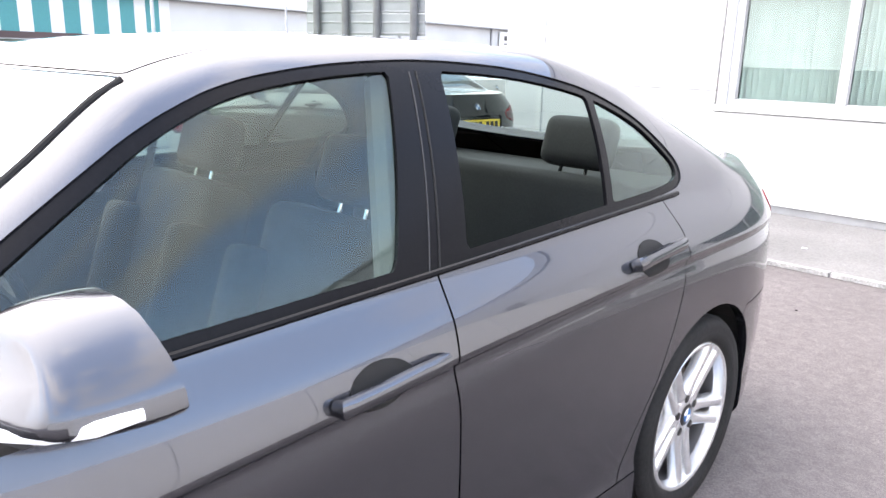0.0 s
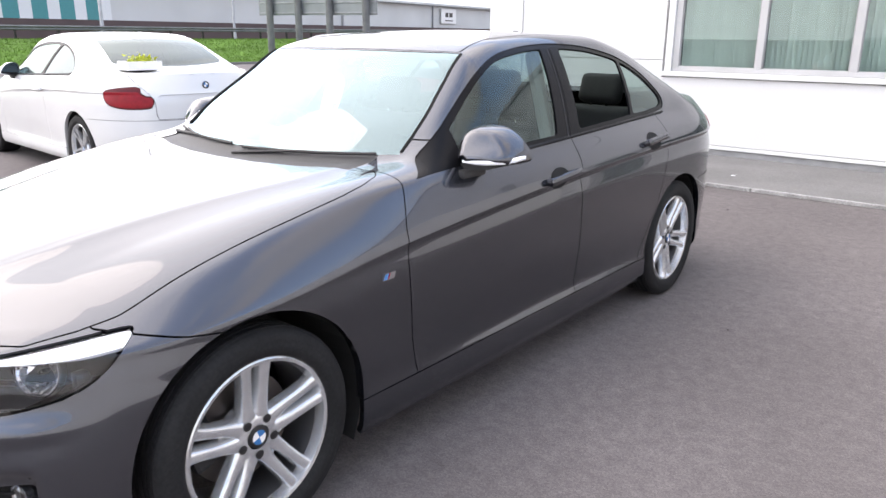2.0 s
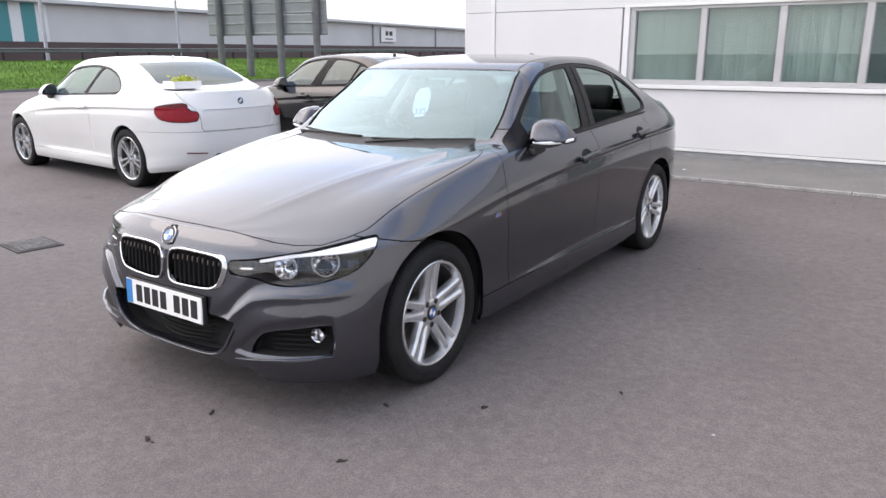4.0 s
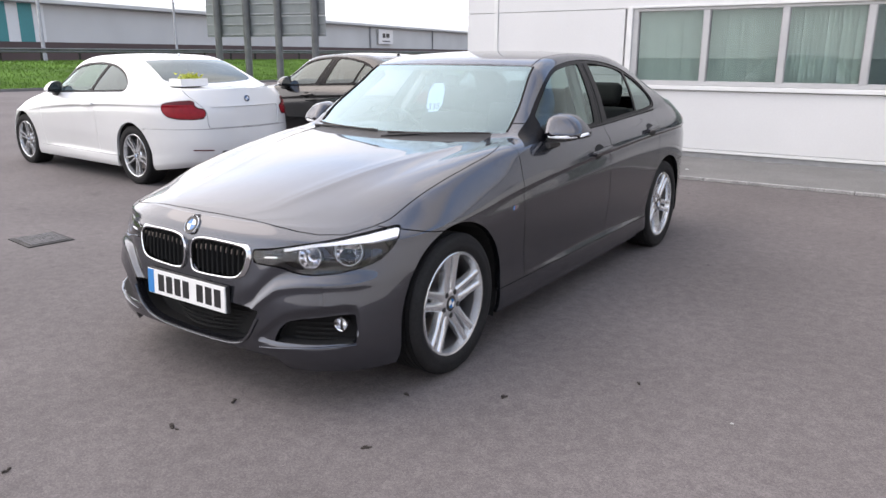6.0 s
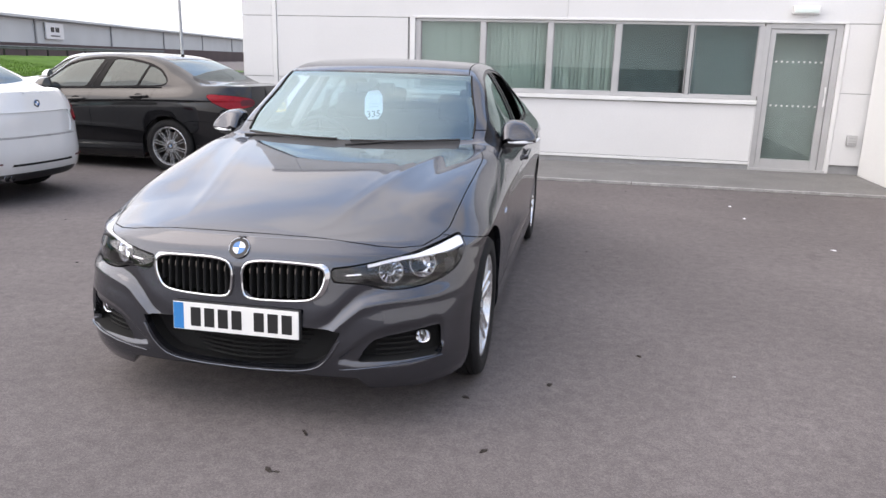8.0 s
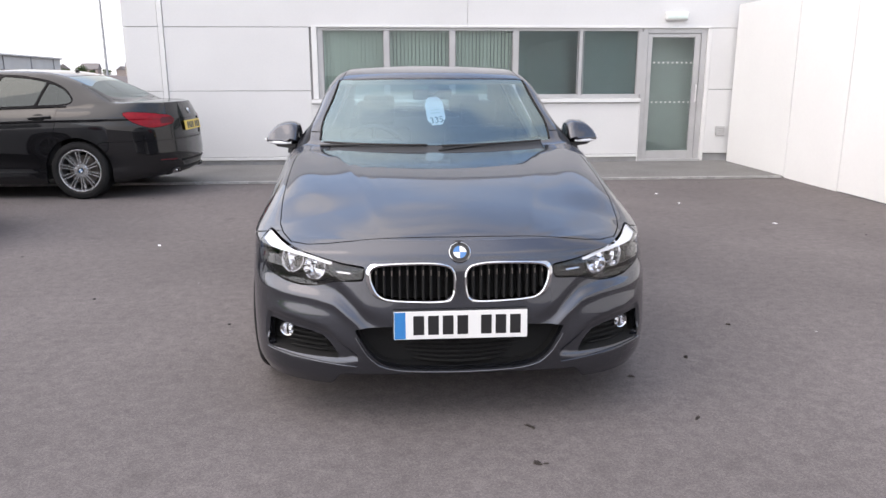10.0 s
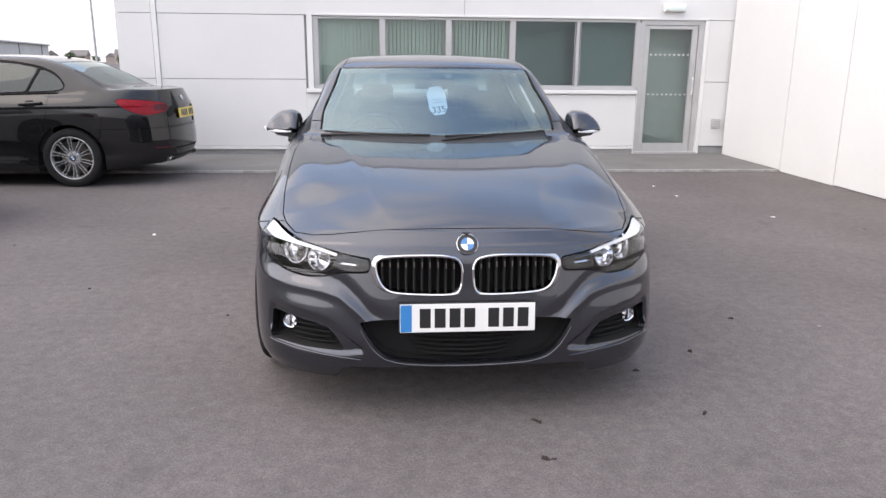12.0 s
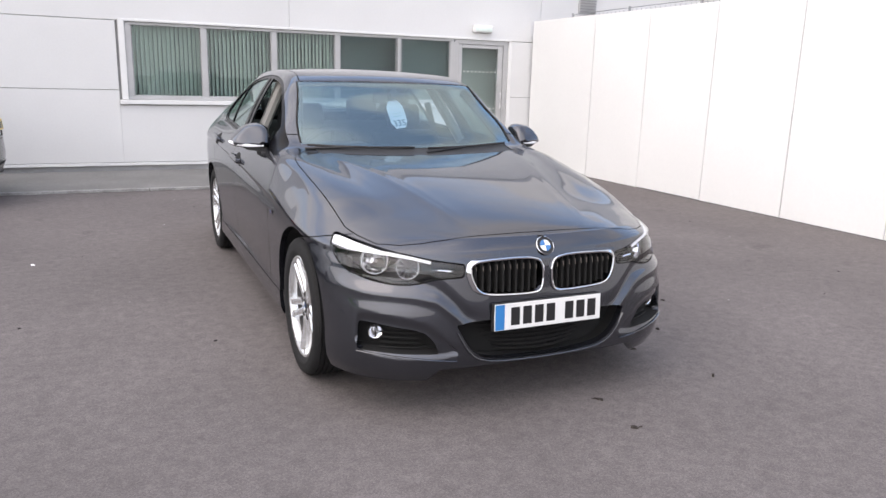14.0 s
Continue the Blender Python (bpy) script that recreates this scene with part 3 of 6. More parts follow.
def wheel(parent, name, style, side, place, radius=0.325, turn=0.0):
    """A tyre with grooves on an alloy rim with spokes, hub cap, bolt holes as black pegs and a brake disc; its outer
    face looks along +x or -x.
    """
    w = new(name)
    w.parent = parent
    w.matrix_local = pose(*place, 0, 0, 0 if side > 0 else 180) @ pose(0, 0, 0, turn, 0, 0)
    R, r = radius, 0.243
    tread = []
    for x in (0.035, 0.012, -0.012, -0.04, -0.07, -0.10, -0.13):
        tread += [(x + 0.004, R), (x + 0.003, R - 0.007), (x - 0.003, R - 0.007), (x - 0.004, R)]
    prof = [(0.000, r - 0.012), (0.014, r + 0.002), (0.022, r + 0.014), (0.0255, r + 0.032), (0.0245, r + 0.034), (0.026, R - 0.036), (0.021, R - 0.016), (0.010, R - 0.006), (0.0, R - 0.002)]
    prof = [(x + 0.02, q) for x, q in prof] + [(x - 0.02, q) for x, q in tread] + [(-0.185, R - 0.006), (-0.205, R - 0.03), (-0.205, r + 0.02), (-0.19, r - 0.012)]
    tyre = part("tyre", lathe(prof, 72), RUBBER, w, "black rubber tyre", True)
    metal = ALLOY
    rim = part("rim", lathe([(0.018, r - 0.006), (0.030, r - 0.001), (0.034, r - 0.006), (0.031, r - 0.016), (0.012, r - 0.020), (-0.004, r - 0.023)], 72), metal, w, "silver alloy rim", True)
    # barrel coloured dark for the shade seen between the spokes
    part("rim_barrel", lathe([(-0.004, r - 0.023), (-0.04, r - 0.036), (-0.12, r - 0.04), (-0.185, r - 0.016)], 48), ALLOY_SHADED, rim, smooth=True)
    if style == "twin":
        for k in range(5):
            bm = bmesh.new()
            arms = ((0.036, 0.016, 0.030, 0.010), (0.060, 0.019, 0.027, 0.010), (0.085, 0.0225, 0.0215, 0.011), (0.115, 0.0255, 0.0185, 0.014), (0.150, 0.027, 0.0172, 0.019), (0.190, 0.029, 0.0175, 0.024), (0.220, 0.032, 0.0195, 0.028), (0.239, 0.036, 0.025, 0.029))
            for s in (-1, 1):
                # each arm: broad at the hub, slim half way, flared where it meets the rim
                rows = []
                for d, o, hw, h in arms:
                    rows.append([bm.verts.new((x, d, s * (o + q * hw))) for x, q in ((h - 0.036, -1.2), (h - 0.014, -1.0), (h - 0.005, -0.82), (h - 0.001, -0.5), (h + 0.001, 0.45), (h - 0.002, 0.8), (h - 0.010, 1.02), (h - 0.036, 1.2))])
                for ra, rb in zip(rows, rows[1:]):
                    for i in range(8):
                        bm.faces.new((ra[i], ra[(i + 1) % 8], rb[(i + 1) % 8], rb[i]))
                bm.faces.new(rows[0])
                bm.faces.new(rows[-1])
            # sunken web between the two arms
            web = [[bm.verts.new((h - 0.012 - 0.010 * j, d, q * o)) for q in (-0.8, 0.8)] for j, (d, o, hw, h) in enumerate(arms[1:4])]
            for ra, rb in zip(web, web[1:]):
                bm.faces.new((ra[0], ra[1], rb[1], rb[0]))
            bmesh.ops.rotate(bm, verts=bm.verts, matrix=Matrix.Rotation(radians(72 * k), 3, "X"))
            part("spoke", bm, metal, rim, smooth=True)
    else:
        n = 10 if style == "multi" else 5
        for k in range(n):
            bm = bmesh.new()
            for s in ((-1, 1) if style == "star" else (-1, 1)):
                spread, wide = (0.032, 0.010) if style == "star" else (0.018, 0.0058)
                rows = []
                for d, o, hw, h in ((0.035, 0.35, wide * 1.5, 0.016), (0.12, 0.8, wide, 0.016), (0.19, 1.0, wide, 0.024), (0.232, 1.15, wide * 1.2, 0.028)):
                    rows.append([bm.verts.new((x, d, o * spread * s + c)) for x, c in ((h - 0.03, -hw), (h, -hw * 0.8), (h, hw * 0.8), (h - 0.03, hw))])
                for ra, rb in zip(rows, rows[1:]):
                    for i in range(4):
                        bm.faces.new((ra[i], ra[(i + 1) % 4], rb[(i + 1) % 4], rb[i]))
                bm.faces.new(rows[0])
                bm.faces.new(rows[-1])
            bmesh.ops.rotate(bm, verts=bm.verts, matrix=Matrix.Rotation(radians(360 / n * k), 3, "X"))
            part("spoke", bm, ALLOY if style == "multi" else metal, rim, smooth=True)
    part("hub", lathe([(-0.06, 0.084), (-0.010, 0.081), (0.004, 0.072), (0.0105, 0.058), (0.0115, 0.037), (0.004, 0.034), (0.004, 0.0)], 40), metal, rim, smooth=True)
    cap = part("hub_cap", lathe([(0.002, 0.034), (0.012, 0.033), (0.014, 0.028), (0.0145, 0.0)], 36), INK, w, "black, blue and white hub cap", True)
    for k in range(2):
        bm = bmesh.new()
        fan = [(0, 0)] + [(0.022 * math.cos(radians(18 * i)), 0.022 * math.sin(radians(18 * i))) for i in range(6)]
        for o in (0, 180):
            prism(fan, 0.0146, 0.0156, Matrix.Rotation(radians(90), 4, "Y") @ Matrix.Rotation(radians(90 * k + o), 4, "Z"), bm)
        part("badge_quarter", bm, BADGE_BLUE if k else PLATE_WHITE, cap)
    # bolt holes as solid black pegs: the dark of their depth is colour
    for k in range(5):
        bm = lathe([(-0.01, 0.0145), (0.0120, 0.0135), (0.0130, 0.0115), (0.0130, 0.0)], 14)
        bmesh.ops.translate(bm, verts=bm.verts, vec=Vector((0, 0.056 * math.cos(radians(72 * k + 36)), 0.056 * math.sin(radians(72 * k + 36)))))
        part("wheel_bolt", bm, INK, rim, smooth=True)
    part("brake_disc", lathe([(-0.075, 0.0), (-0.07, 0.06), (-0.07, 0.165), (-0.095, 0.165), (-0.095, 0.0)], 48), STEEL, w, "worn steel brake disc", True)
    part("brake_caliper", box((-0.08, -0.13, 0.06), (0.07, 0.09, 0.16), 0.012), PLASTIC, w)
    return w


def seat(parent, name, x, y, width=0.50, height=0.62, z=0.40, heads=(0.0,)):
    s = new(name)
    s.parent = parent
    part("seat_cushion", box((x, y - 0.22, z + 0.06), (width, 0.52, 0.20), 0.06, seg=4), FABRIC, s, smooth=True)
    m = Matrix.Translation((x, y, z + 0.12)) @ Matrix.Rotation(radians(-18), 4, "X")
    part("seat_back", box((0, 0.06, height / 2), (width, 0.15, height), 0.06, m, seg=4), FABRIC, s, smooth=True)
    if width < 0.8:
        for side in (-1, 1):
            part("bolster", box((side * width * 0.42, 0.0, height * 0.42), (0.09, 0.20, height * 0.7), 0.04, m, seg=3), FABRIC, s, smooth=True)
    for h in heads:
        part("headrest", box((h, 0.075, height + 0.11), (0.26, 0.10, 0.17), 0.045, m, seg=4), FABRIC, s, smooth=True)
        for side in (-0.05, 0.05):
            part("headrest_post", tube([m @ Vector((h + side, 0.075, height - 0.04)), m @ Vector((h + side, 0.075, height + 0.05))], 0.006), CHROME, s, smooth=True)
    return s


def number_plate(parent, material, m, bars=True, blue=True):
    """A number plate with its marks as plain bars; m: x across, y up, z out of the plate."""
    p = part("number_plate", prism([(-0.26, -0.0555), (0.26, -0.0555), (0.26, 0.0555), (-0.26, 0.0555)], 0, 0.006, m, bevel=0.0015), material, parent, "number plate with plain dark bars")
    if blue:
        part("plate_band", prism([(-0.258, -0.053), (-0.215, -0.053), (-0.215, 0.053), (-0.258, 0.053)], 0.006, 0.0066, m), BLUE, p)
    for k in range(7):
        x = -0.185 + k * 0.057 + (0.035 if k > 3 else 0)
        part("plate_bar", prism([(x, -0.038), (x + 0.042, -0.038), (x + 0.042, 0.038), (x, 0.038)], 0.006, 0.0068, m), INK, p)
    return p


def roundel(parent, m, r=0.041):
    """A round badge of plain quarters in blue and white on a dark ring."""
    b = part("badge", lathe([(0, r), (0.004, r), (0.007, r * 0.95), (0.007, 0)], 40, axis="Z", m=m), INK, parent, "round black, blue and white badge", True)
    part("badge_rim", lathe([(0.0, r * 1.03), (0.007, r * 1.02), (0.0085, r * 0.97), (0.0065, r * 0.94)], 40, axis="Z", m=m), CHROME, b, smooth=True)
    for k in range(4):
        fan = [(0, 0)] + [(r * 0.62 * math.cos(radians(90 * k + 15 * i)), r * 0.62 * math.sin(radians(90 * k + 15 * i))) for i in range(7)]
        part("badge_quarter", prism(fan, 0.007, 0.0078, m), BADGE_BLUE if k % 2 else PLATE_WHITE, b)
    return b


DLO_SEDAN = [(0.700, 0.956), (0.722, 0.966), (0.80, 1.006), (0.99, 1.124), (1.12, 1.206), (1.24, 1.283), (1.40, 1.345), (1.62, 1.376), (1.88, 1.388), (2.18, 1.372), (2.46, 1.322), (2.65, 1.245), (2.765, 1.130), (2.765, 1.075), (2.70, 1.040), (2.2, 1.022), (1.7, 1.002), (1.1, 0.983), (0.80, 0.966), (0.70, 0.957)]
DLO_COUPE = [(0.69, 0.965), (0.93, 1.082), (1.2, 1.255), (1.42, 1.322), (1.85, 1.345), (2.2, 1.315), (2.45, 1.24), (2.60, 1.14), (2.63, 1.06), (2.56, 1.025), (2.2, 1.012), (1.7, 0.995), (1.1, 0.977)]


def car(name, label, colour, at, kind="sedan", front=True, fine=1.0, wheels="twin", glazing=None, windows_down=(), scale=(1, 1, 1), plates=(PLATE_WHITE, PLATE_YELLOW), lamps=True):
    c = tagged(new(name), label, "car", "parked cars")
    sk = car_skin(int(92 * fine), int(130 * fine), int(56 * fine), fine, front)
    whole = sk
    L, X = lambda s: [(s, 1)], lambda s: [(s, 1), (s, -1)]
    gap = 0.0022
    glazing = glazing or (SCREEN, SIDE, SIDE)

    def put(nm, s, material, both=True, **kw):
        return panel(nm, X(s), material, c, scale=scale, both=both, **kw)

    def sides(nm, s, material, parent=None, **kw):
        return [panel(nm, [(s, sign)], material, parent or c, scale=scale, both=False, **kw) for sign in (1, -1)]

    def gone(s, f, g=gap):
        """The panel inside f, and what is left outside it beyond a narrow gap."""
        a = s.cut(f(s) + g)[0]
        b = s.cut(f(s) - g)[1]
        return a, b

    x, y, z = (lambda s: s.V[:, 0]), (lambda s: s.V[:, 1]), (lambda s: s.V[:, 2])
    y0, lat = (lambda s: s.A[:, 0]), (lambda s: s.A[:, 1])

    # openings
    arches = lambda s: np.minimum(np.hypot(y(s), z(s) - 0.325) - 0.378, np.hypot(y(s) - 2.81, z(s) - 0.325) - 0.372)
    arch = lambda s: np.maximum(np.where(z(s) < 0.325, np.minimum(np.abs(y(s)) - 0.378, np.abs(y(s) - 2.81) - 0.372), arches(s)), 0.45 - x(s))
    sk = sk.cut(arch(sk))[1]
    head_poly = rounded([(-0.340, 0.654), (-0.332, 0.658), (-0.20, 0.670), (0.0, 0.697), (0.25, 0.718), (0.475, 0.736), (0.508, 0.733), (0.470, 0.684), (0.400, 0.637), (0.30, 0.606), (0.15, 0.584), (0.0, 0.574), (-0.11, 0.579), (-0.20, 0.602), (-0.332, 0.606), (-0.340, 0.611)], 2)
    head = lambda s: np.maximum(sdf(x(s) + y(s), z(s), head_poly), y(s) + 0.2)
    kid_poly = rounded([(0.020, 0.655), (0.10, 0.673), (0.31, 0.667), (0.350, 0.648), (0.346, 0.600), (0.322, 0.551), (0.28, 0.530), (0.06, 0.522), (0.024, 0.542)], 2)
    kid = lambda s: np.maximum(sdf(x(s), z(s), kid_poly), y(s) + 0.45)
    low_poly = rounded([(-0.420, 0.430), (0.420, 0.430), (0.402, 0.390), (0.355, 0.310), (0.300, 0.265), (0.22, 0.248), (0.0, 0.238), (-0.22, 0.248), (-0.300, 0.265), (-0.355, 0.310), (-0.402, 0.390)], 2)
    low = lambda s: np.maximum(sdf(x(s), z(s), low_poly), y(s) + 0.45)
    fog_poly = rounded([(-0.245, 0.294), (-0.235, 0.294), (0.0, 0.297), (0.212, 0.304), (0.218, 0.310), (0.218, 0.412), (0.208, 0.420), (0.12, 0.420), (-0.15, 0.396), (-0.215, 0.350)], 1)
    fog = lambda s: np.maximum(sdf(x(s) + y(s), z(s), fog_poly), y(s) + 0.2)
    if front:
        lens, sk = gone(sk, head, 0.003)
        sk = sk.cut(kid(sk))[1]
        sk = sk.cut(low(sk))[1]
        sk = sk.cut(fog(sk))[1]
        # the lower edge rises in the middle and drops past a notch
        sk = sk.cut(np.maximum(z(sk) - 0.226 + 0.056 * bump01((x(sk) - 0.47) / 0.05), y(sk) + 0.36))[1]
    screen_edge = lambda s: 1.000 - 0.045 * bump01((y0(s) - 0.62) / 0.45)
    wind = lambda s: np.maximum(np.maximum(0.607 - y0(s), y0(s) - 1.165), (lat(s) - screen_edge(s)) * 0.6)
    rearw = lambda s: np.maximum(np.maximum(2.665 - y0(s), y0(s) - 3.175), (lat(s) - 0.93) * 0.6)
    screen, sk = gone(sk, wind, 0.0)
    back, sk = gone(sk, rearw, 0.0)
    dlo_poly = DLO_SEDAN if kind == "sedan" else DLO_COUPE
    dlo = lambda s: np.maximum(np.maximum(sdf(y(s), z(s), rounded(dlo_poly, 2)), (1.04 - lat(s)) * 0.3), 0.3 - x(s))
    surround, sk = gone(sk, dlo, 0.0)
    inset = lambda s: np.maximum(sdf(y(s), z(s), rounded(dlo_poly, 2)), (1.04 - lat(s)) * 0.3) + 0.020
    pillar_f = lambda s: beyond(y(s), z(s), (1.603, 0.99), (1.770, 1.355))
    pillar_r = lambda s: beyond(y(s), z(s), (1.797, 1.0), (1.915, 1.345))
    divide = lambda s: beyond(y(s), z(s), (2.345, 1.02), (2.458, 1.31))
    panes = {}
    if kind == "sedan":
        panes["front"] = lambda s: np.maximum(np.maximum(inset(s), pillar_f(s)), -beyond(y(s), z(s), (0.955, 0.97), (0.985, 1.12)))
        panes["rear"] = lambda s: np.maximum(np.maximum(inset(s), -pillar_r(s)), divide(s) + 0.014)
        panes["quarter"] = lambda s: np.maximum(inset(s), -divide(s) + 0.014)
    else:
        panes["front"] = lambda s: np.maximum(np.maximum(inset(s), beyond(y(s), z(s), (1.80, 1.0), (2.02, 1.345))), -beyond(y(s), z(s), (0.915, 0.97), (0.945, 1.12)))
        panes["quarter"] = lambda s: np.maximum(inset(s), -beyond(y(s), z(s), (1.85, 1.0), (2.07, 1.345)))
    glasses = {}
    for key in panes:
        glasses[key], surround = gone(surround, panes[key], 0.0)
    shell = sk

    # panels
    hood_poly = np.array([(-0.2, -0.652), (0.0, -0.652), (0.20, -0.646), (0.42, -0.626), (0.52, -0.602), (0.60, -0.566), (0.675, -0.500), (0.720, -0.395), (0.745, -0.30), (0.758, -0.119), (0.768, 0.182), (0.772, 0.42), (0.765, 0.52), (0.74, 0.60), (0.70, 0.635), (0.60, 0.612), (0.40, 0.548), (0.20, 0.512), (0.0, 0.502), (-0.2, 0.502)])
    hood_f = lambda s: np.maximum(sdf(x(s), y(s), hood_poly), 0.68 - z(s))
    hood, sk = gone(sk, hood_f)
    cowl_f = lambda s: np.maximum(np.maximum(np.abs(y0(s) - 0.5) - 0.5, (lat(s) - 0.90) * 0.7), 0.9 - z(s))
    cowl, sk = gone(sk, cowl_f, 0.001)
    bumper_f = lambda s: sdf(y(s), z(s), [(-1, 0), (-1, 1.2), (-0.43, 1.2), (-0.365, 0.738), (-0.2, 0.700), (0.05, 0.665), (0.05, 0)])
    bumper, sk = gone(sk, bumper_f)
    skirt_f = lambda s: np.maximum(np.maximum(z(s) - 0.300, np.abs(y(s) - 1.4) - 1.3), 0.4 - x(s))
    skirt, sk = gone(sk, skirt_f)
    if kind == "sedan":
        fd = [(0.642, 1.2), (0.638, 0.955), (0.592, 0.82), (0.582, 0.70), (0.605, 0.45), (0.645, 0.27), (1.722, 0.27), (1.715, 0.50), (1.704, 0.72), (1.690, 0.85), (1.708, 0.985), (1.712, 1.2)]
        rd = [(1.712, 1.2), (1.7085, 0.985), (1.6905, 0.85), (1.7045, 0.72), (1.7155, 0.50), (1.7225, 0.27), (2.33, 0.27), (2.42, 0.44), (2.50, 0.56), (2.56, 0.70), (2.60, 0.85), (2.615, 1.05), (2.62, 1.2)]
    else:
        fd = [(0.642, 1.2), (0.638, 0.955), (0.592, 0.82), (0.582, 0.70), (0.605, 0.45), (0.64, 0.30), (2.02, 0.30), (2.03, 0.50), (2.03, 0.72), (2.02, 0.85), (2.03, 1.2)]
        rd = None
    wall = lambda s: np.maximum(0.45 - x(s), lat(s) * 0 + z(s) - 1.06)
    door1, sk = gone(sk, lambda s: np.maximum(sdf(y(s), z(s), fd), wall(s)))
    door2 = None
    if rd:
        door2, sk = gone(sk, lambda s: np.maximum(sdf(y(s), z(s), rd), wall(s)))
    wing, sk = gone(sk, lambda s: np.maximum(np.maximum(y(s) - 0.66, z(s) - 1.05 + 0.25 * np.clip(y(s) - 0.55, 0, 1)), y0(s) - 0.66))
    if kind == "sedan":
        tail_poly = rounded([(-3.34, 0.830), (-3.34, 0.915), (-2.95, 0.955), (-2.54, 0.976), (-2.49, 0.946), (-2.60, 0.862), (-2.82, 0.795), (-3.0, 0.790)], 2)
    else:
        tail_poly = rounded([(-3.22, 0.760), (-3.22, 0.862), (-3.10, 0.872), (-3.06, 0.890), (-3.045, 0.955), (-2.80, 0.945), (-2.57, 0.922), (-2.53, 0.895), (-2.54, 0.835), (-2.61, 0.778), (-2.78, 0.752), (-3.05, 0.745)], 1)
    tail_f = lambda s: np.maximum(sdf(x(s) - y(s), z(s), tail_poly), 3.1 - y(s))
    tail, sk = gone(sk, tail_f)
    boot_f = lambda s: np.maximum(np.maximum(3.235 - y0(s), 0.655 - z(s)), x(s) - (0.50 + 0.13 * bump01((z(s) - 0.8) / 0.25)))
    boot, sk = gone(sk, boot_f)
    rbump_f = lambda s: np.maximum(z(s) - 0.645, 3.05 - y(s))
    rbump, sk = gone(sk, rbump_f)
    roof_f = lambda s: np.maximum(np.maximum(1.175 - y0(s), y0(s) - 2.655), (lat(s) - 0.93) * 0.6)
    roof, sk = gone(sk, roof_f, 0.003)

    put("bonnet", hood, colour, depth=0.016)
    put("front_bumper", bumper, colour, depth=0.03)
    put("cowl_panel", cowl, PLASTIC, depth=0.0, push=0.004, label="black plastic cowl under the windscreen")
    put("roof", roof, colour)
    # the boot lid overhangs a hollow for the plate
    hollow_f = lambda s: np.maximum(np.maximum(z(s) - 0.878, 0.675 - z(s)), x(s) - ((0.30 if kind == "sedan" else 0.45) + 0.12 * (z(s) - 0.67)))
    dent, lid = gone(boot, hollow_f, 0.0)
    put("boot_lid", lid, colour, depth=0.0135)
    put("plate_recess", dent, colour, depth=0.0, push=0.013)
    put("rear_bumper", rbump, colour, depth=0.03)
    sides("front_wing", wing, colour, depth=0.03)
    sides("body_side", sk, colour, depth=0.03)
    sides("side_skirt", skirt, colour, depth=0.02)
    doors = sides("front_door", door1, colour)
    rdoors = sides("rear_door", door2, colour) if rd else doors
    sides("window_surround", surround, TRIM, depth=0.010, push=0.004, label="gloss black window surround and pillar")
    if rd:
        for sign in (1, -1):
            pts = [Vector(p * np.array(scale) * [sign, 1, 1]) for p, n in on_skin(whole, "side", [(1.714 + 0.137 * t, 0.992 + 0.372 * t) for t in np.linspace(0, 1, 12)], -0.003)]
            part("pillar_seam", tube(pts, 0.0022, 6), DARK, c, "dark shut line between the doors", True)
            pts = [Vector(p * np.array(scale) * [sign, 1, 1]) for p, n in on_skin(whole, "side", [(1.690 + 0.140 * t, 1.000 + 0.362 * t) for t in np.linspace(0, 1, 12)], -0.003)]
            part("pillar_edge", tube(pts, 0.0016, 6), PLASTIC, c, "raised edge of the pillar cover", True)
    windscreen = put("windscreen", screen, glazing[0], depth=0.0, push=0.002, label="clear windscreen reflecting the sky")
    # dark printed edge of the screen
    put("screen_edge", screen.cut(np.maximum(np.maximum(0.632 - y0(screen), y0(screen) - 1.115), lat(screen) - screen_edge(screen) + 0.032))[1], TRIM, depth=0.0, push=0.005)
    edged = screen.slim()
    rim = edged.V[(np.abs(lat(edged) - screen_edge(edged)) < 2e-3) & (y0(edged) > 0.600)]
    rim = rim[np.argsort(rim[:, 1])]
    for sign in (1, -1):
        pts = [Vector(p * np.array(scale) * [sign, 1, 1]) for p in rim[np.linspace(0, len(rim) - 1, 14).astype(int)]]
        part("screen_seal", tube(pts, 0.006, 8), DARK, c, "black rubber seal of the windscreen", True)
    put("rear_window", back, glazing[2], depth=0.0, push=0.002)
    for key, s in glasses.items():
        for sign in (1, -1):
            if (key, sign) in windows_down:
                continue
            panel(key + "_side_window", [(s, sign)], glazing[1] if key == "front" else glazing[2], c, depth=0.0, push=0.010, scale=scale, both=False)
    # seals along the foot of the side windows
    for sign in (1, -1):
        for a, b in (((0.98, 1.70), (1.70, 2.70)) if rd else ((0.98, 2.02), (2.04, 2.55))):
            pts = [p * np.array(scale) * [sign, 1, 1] for p, n in on_skin(whole, "side", [(t, 0.966 + (t - 0.70) * 0.034) for t in np.linspace(a, b, 16)], 0.001)]
            part("window_seal", tube(pts, 0.007, 8), TRIM, c, "black rubber window seal", True)
    tails = sides("tail_lamp", tail, RED_LAMP if kind == "sedan" else RED_DARK, depth=0.02, push=-0.003, label="red tail lamp")
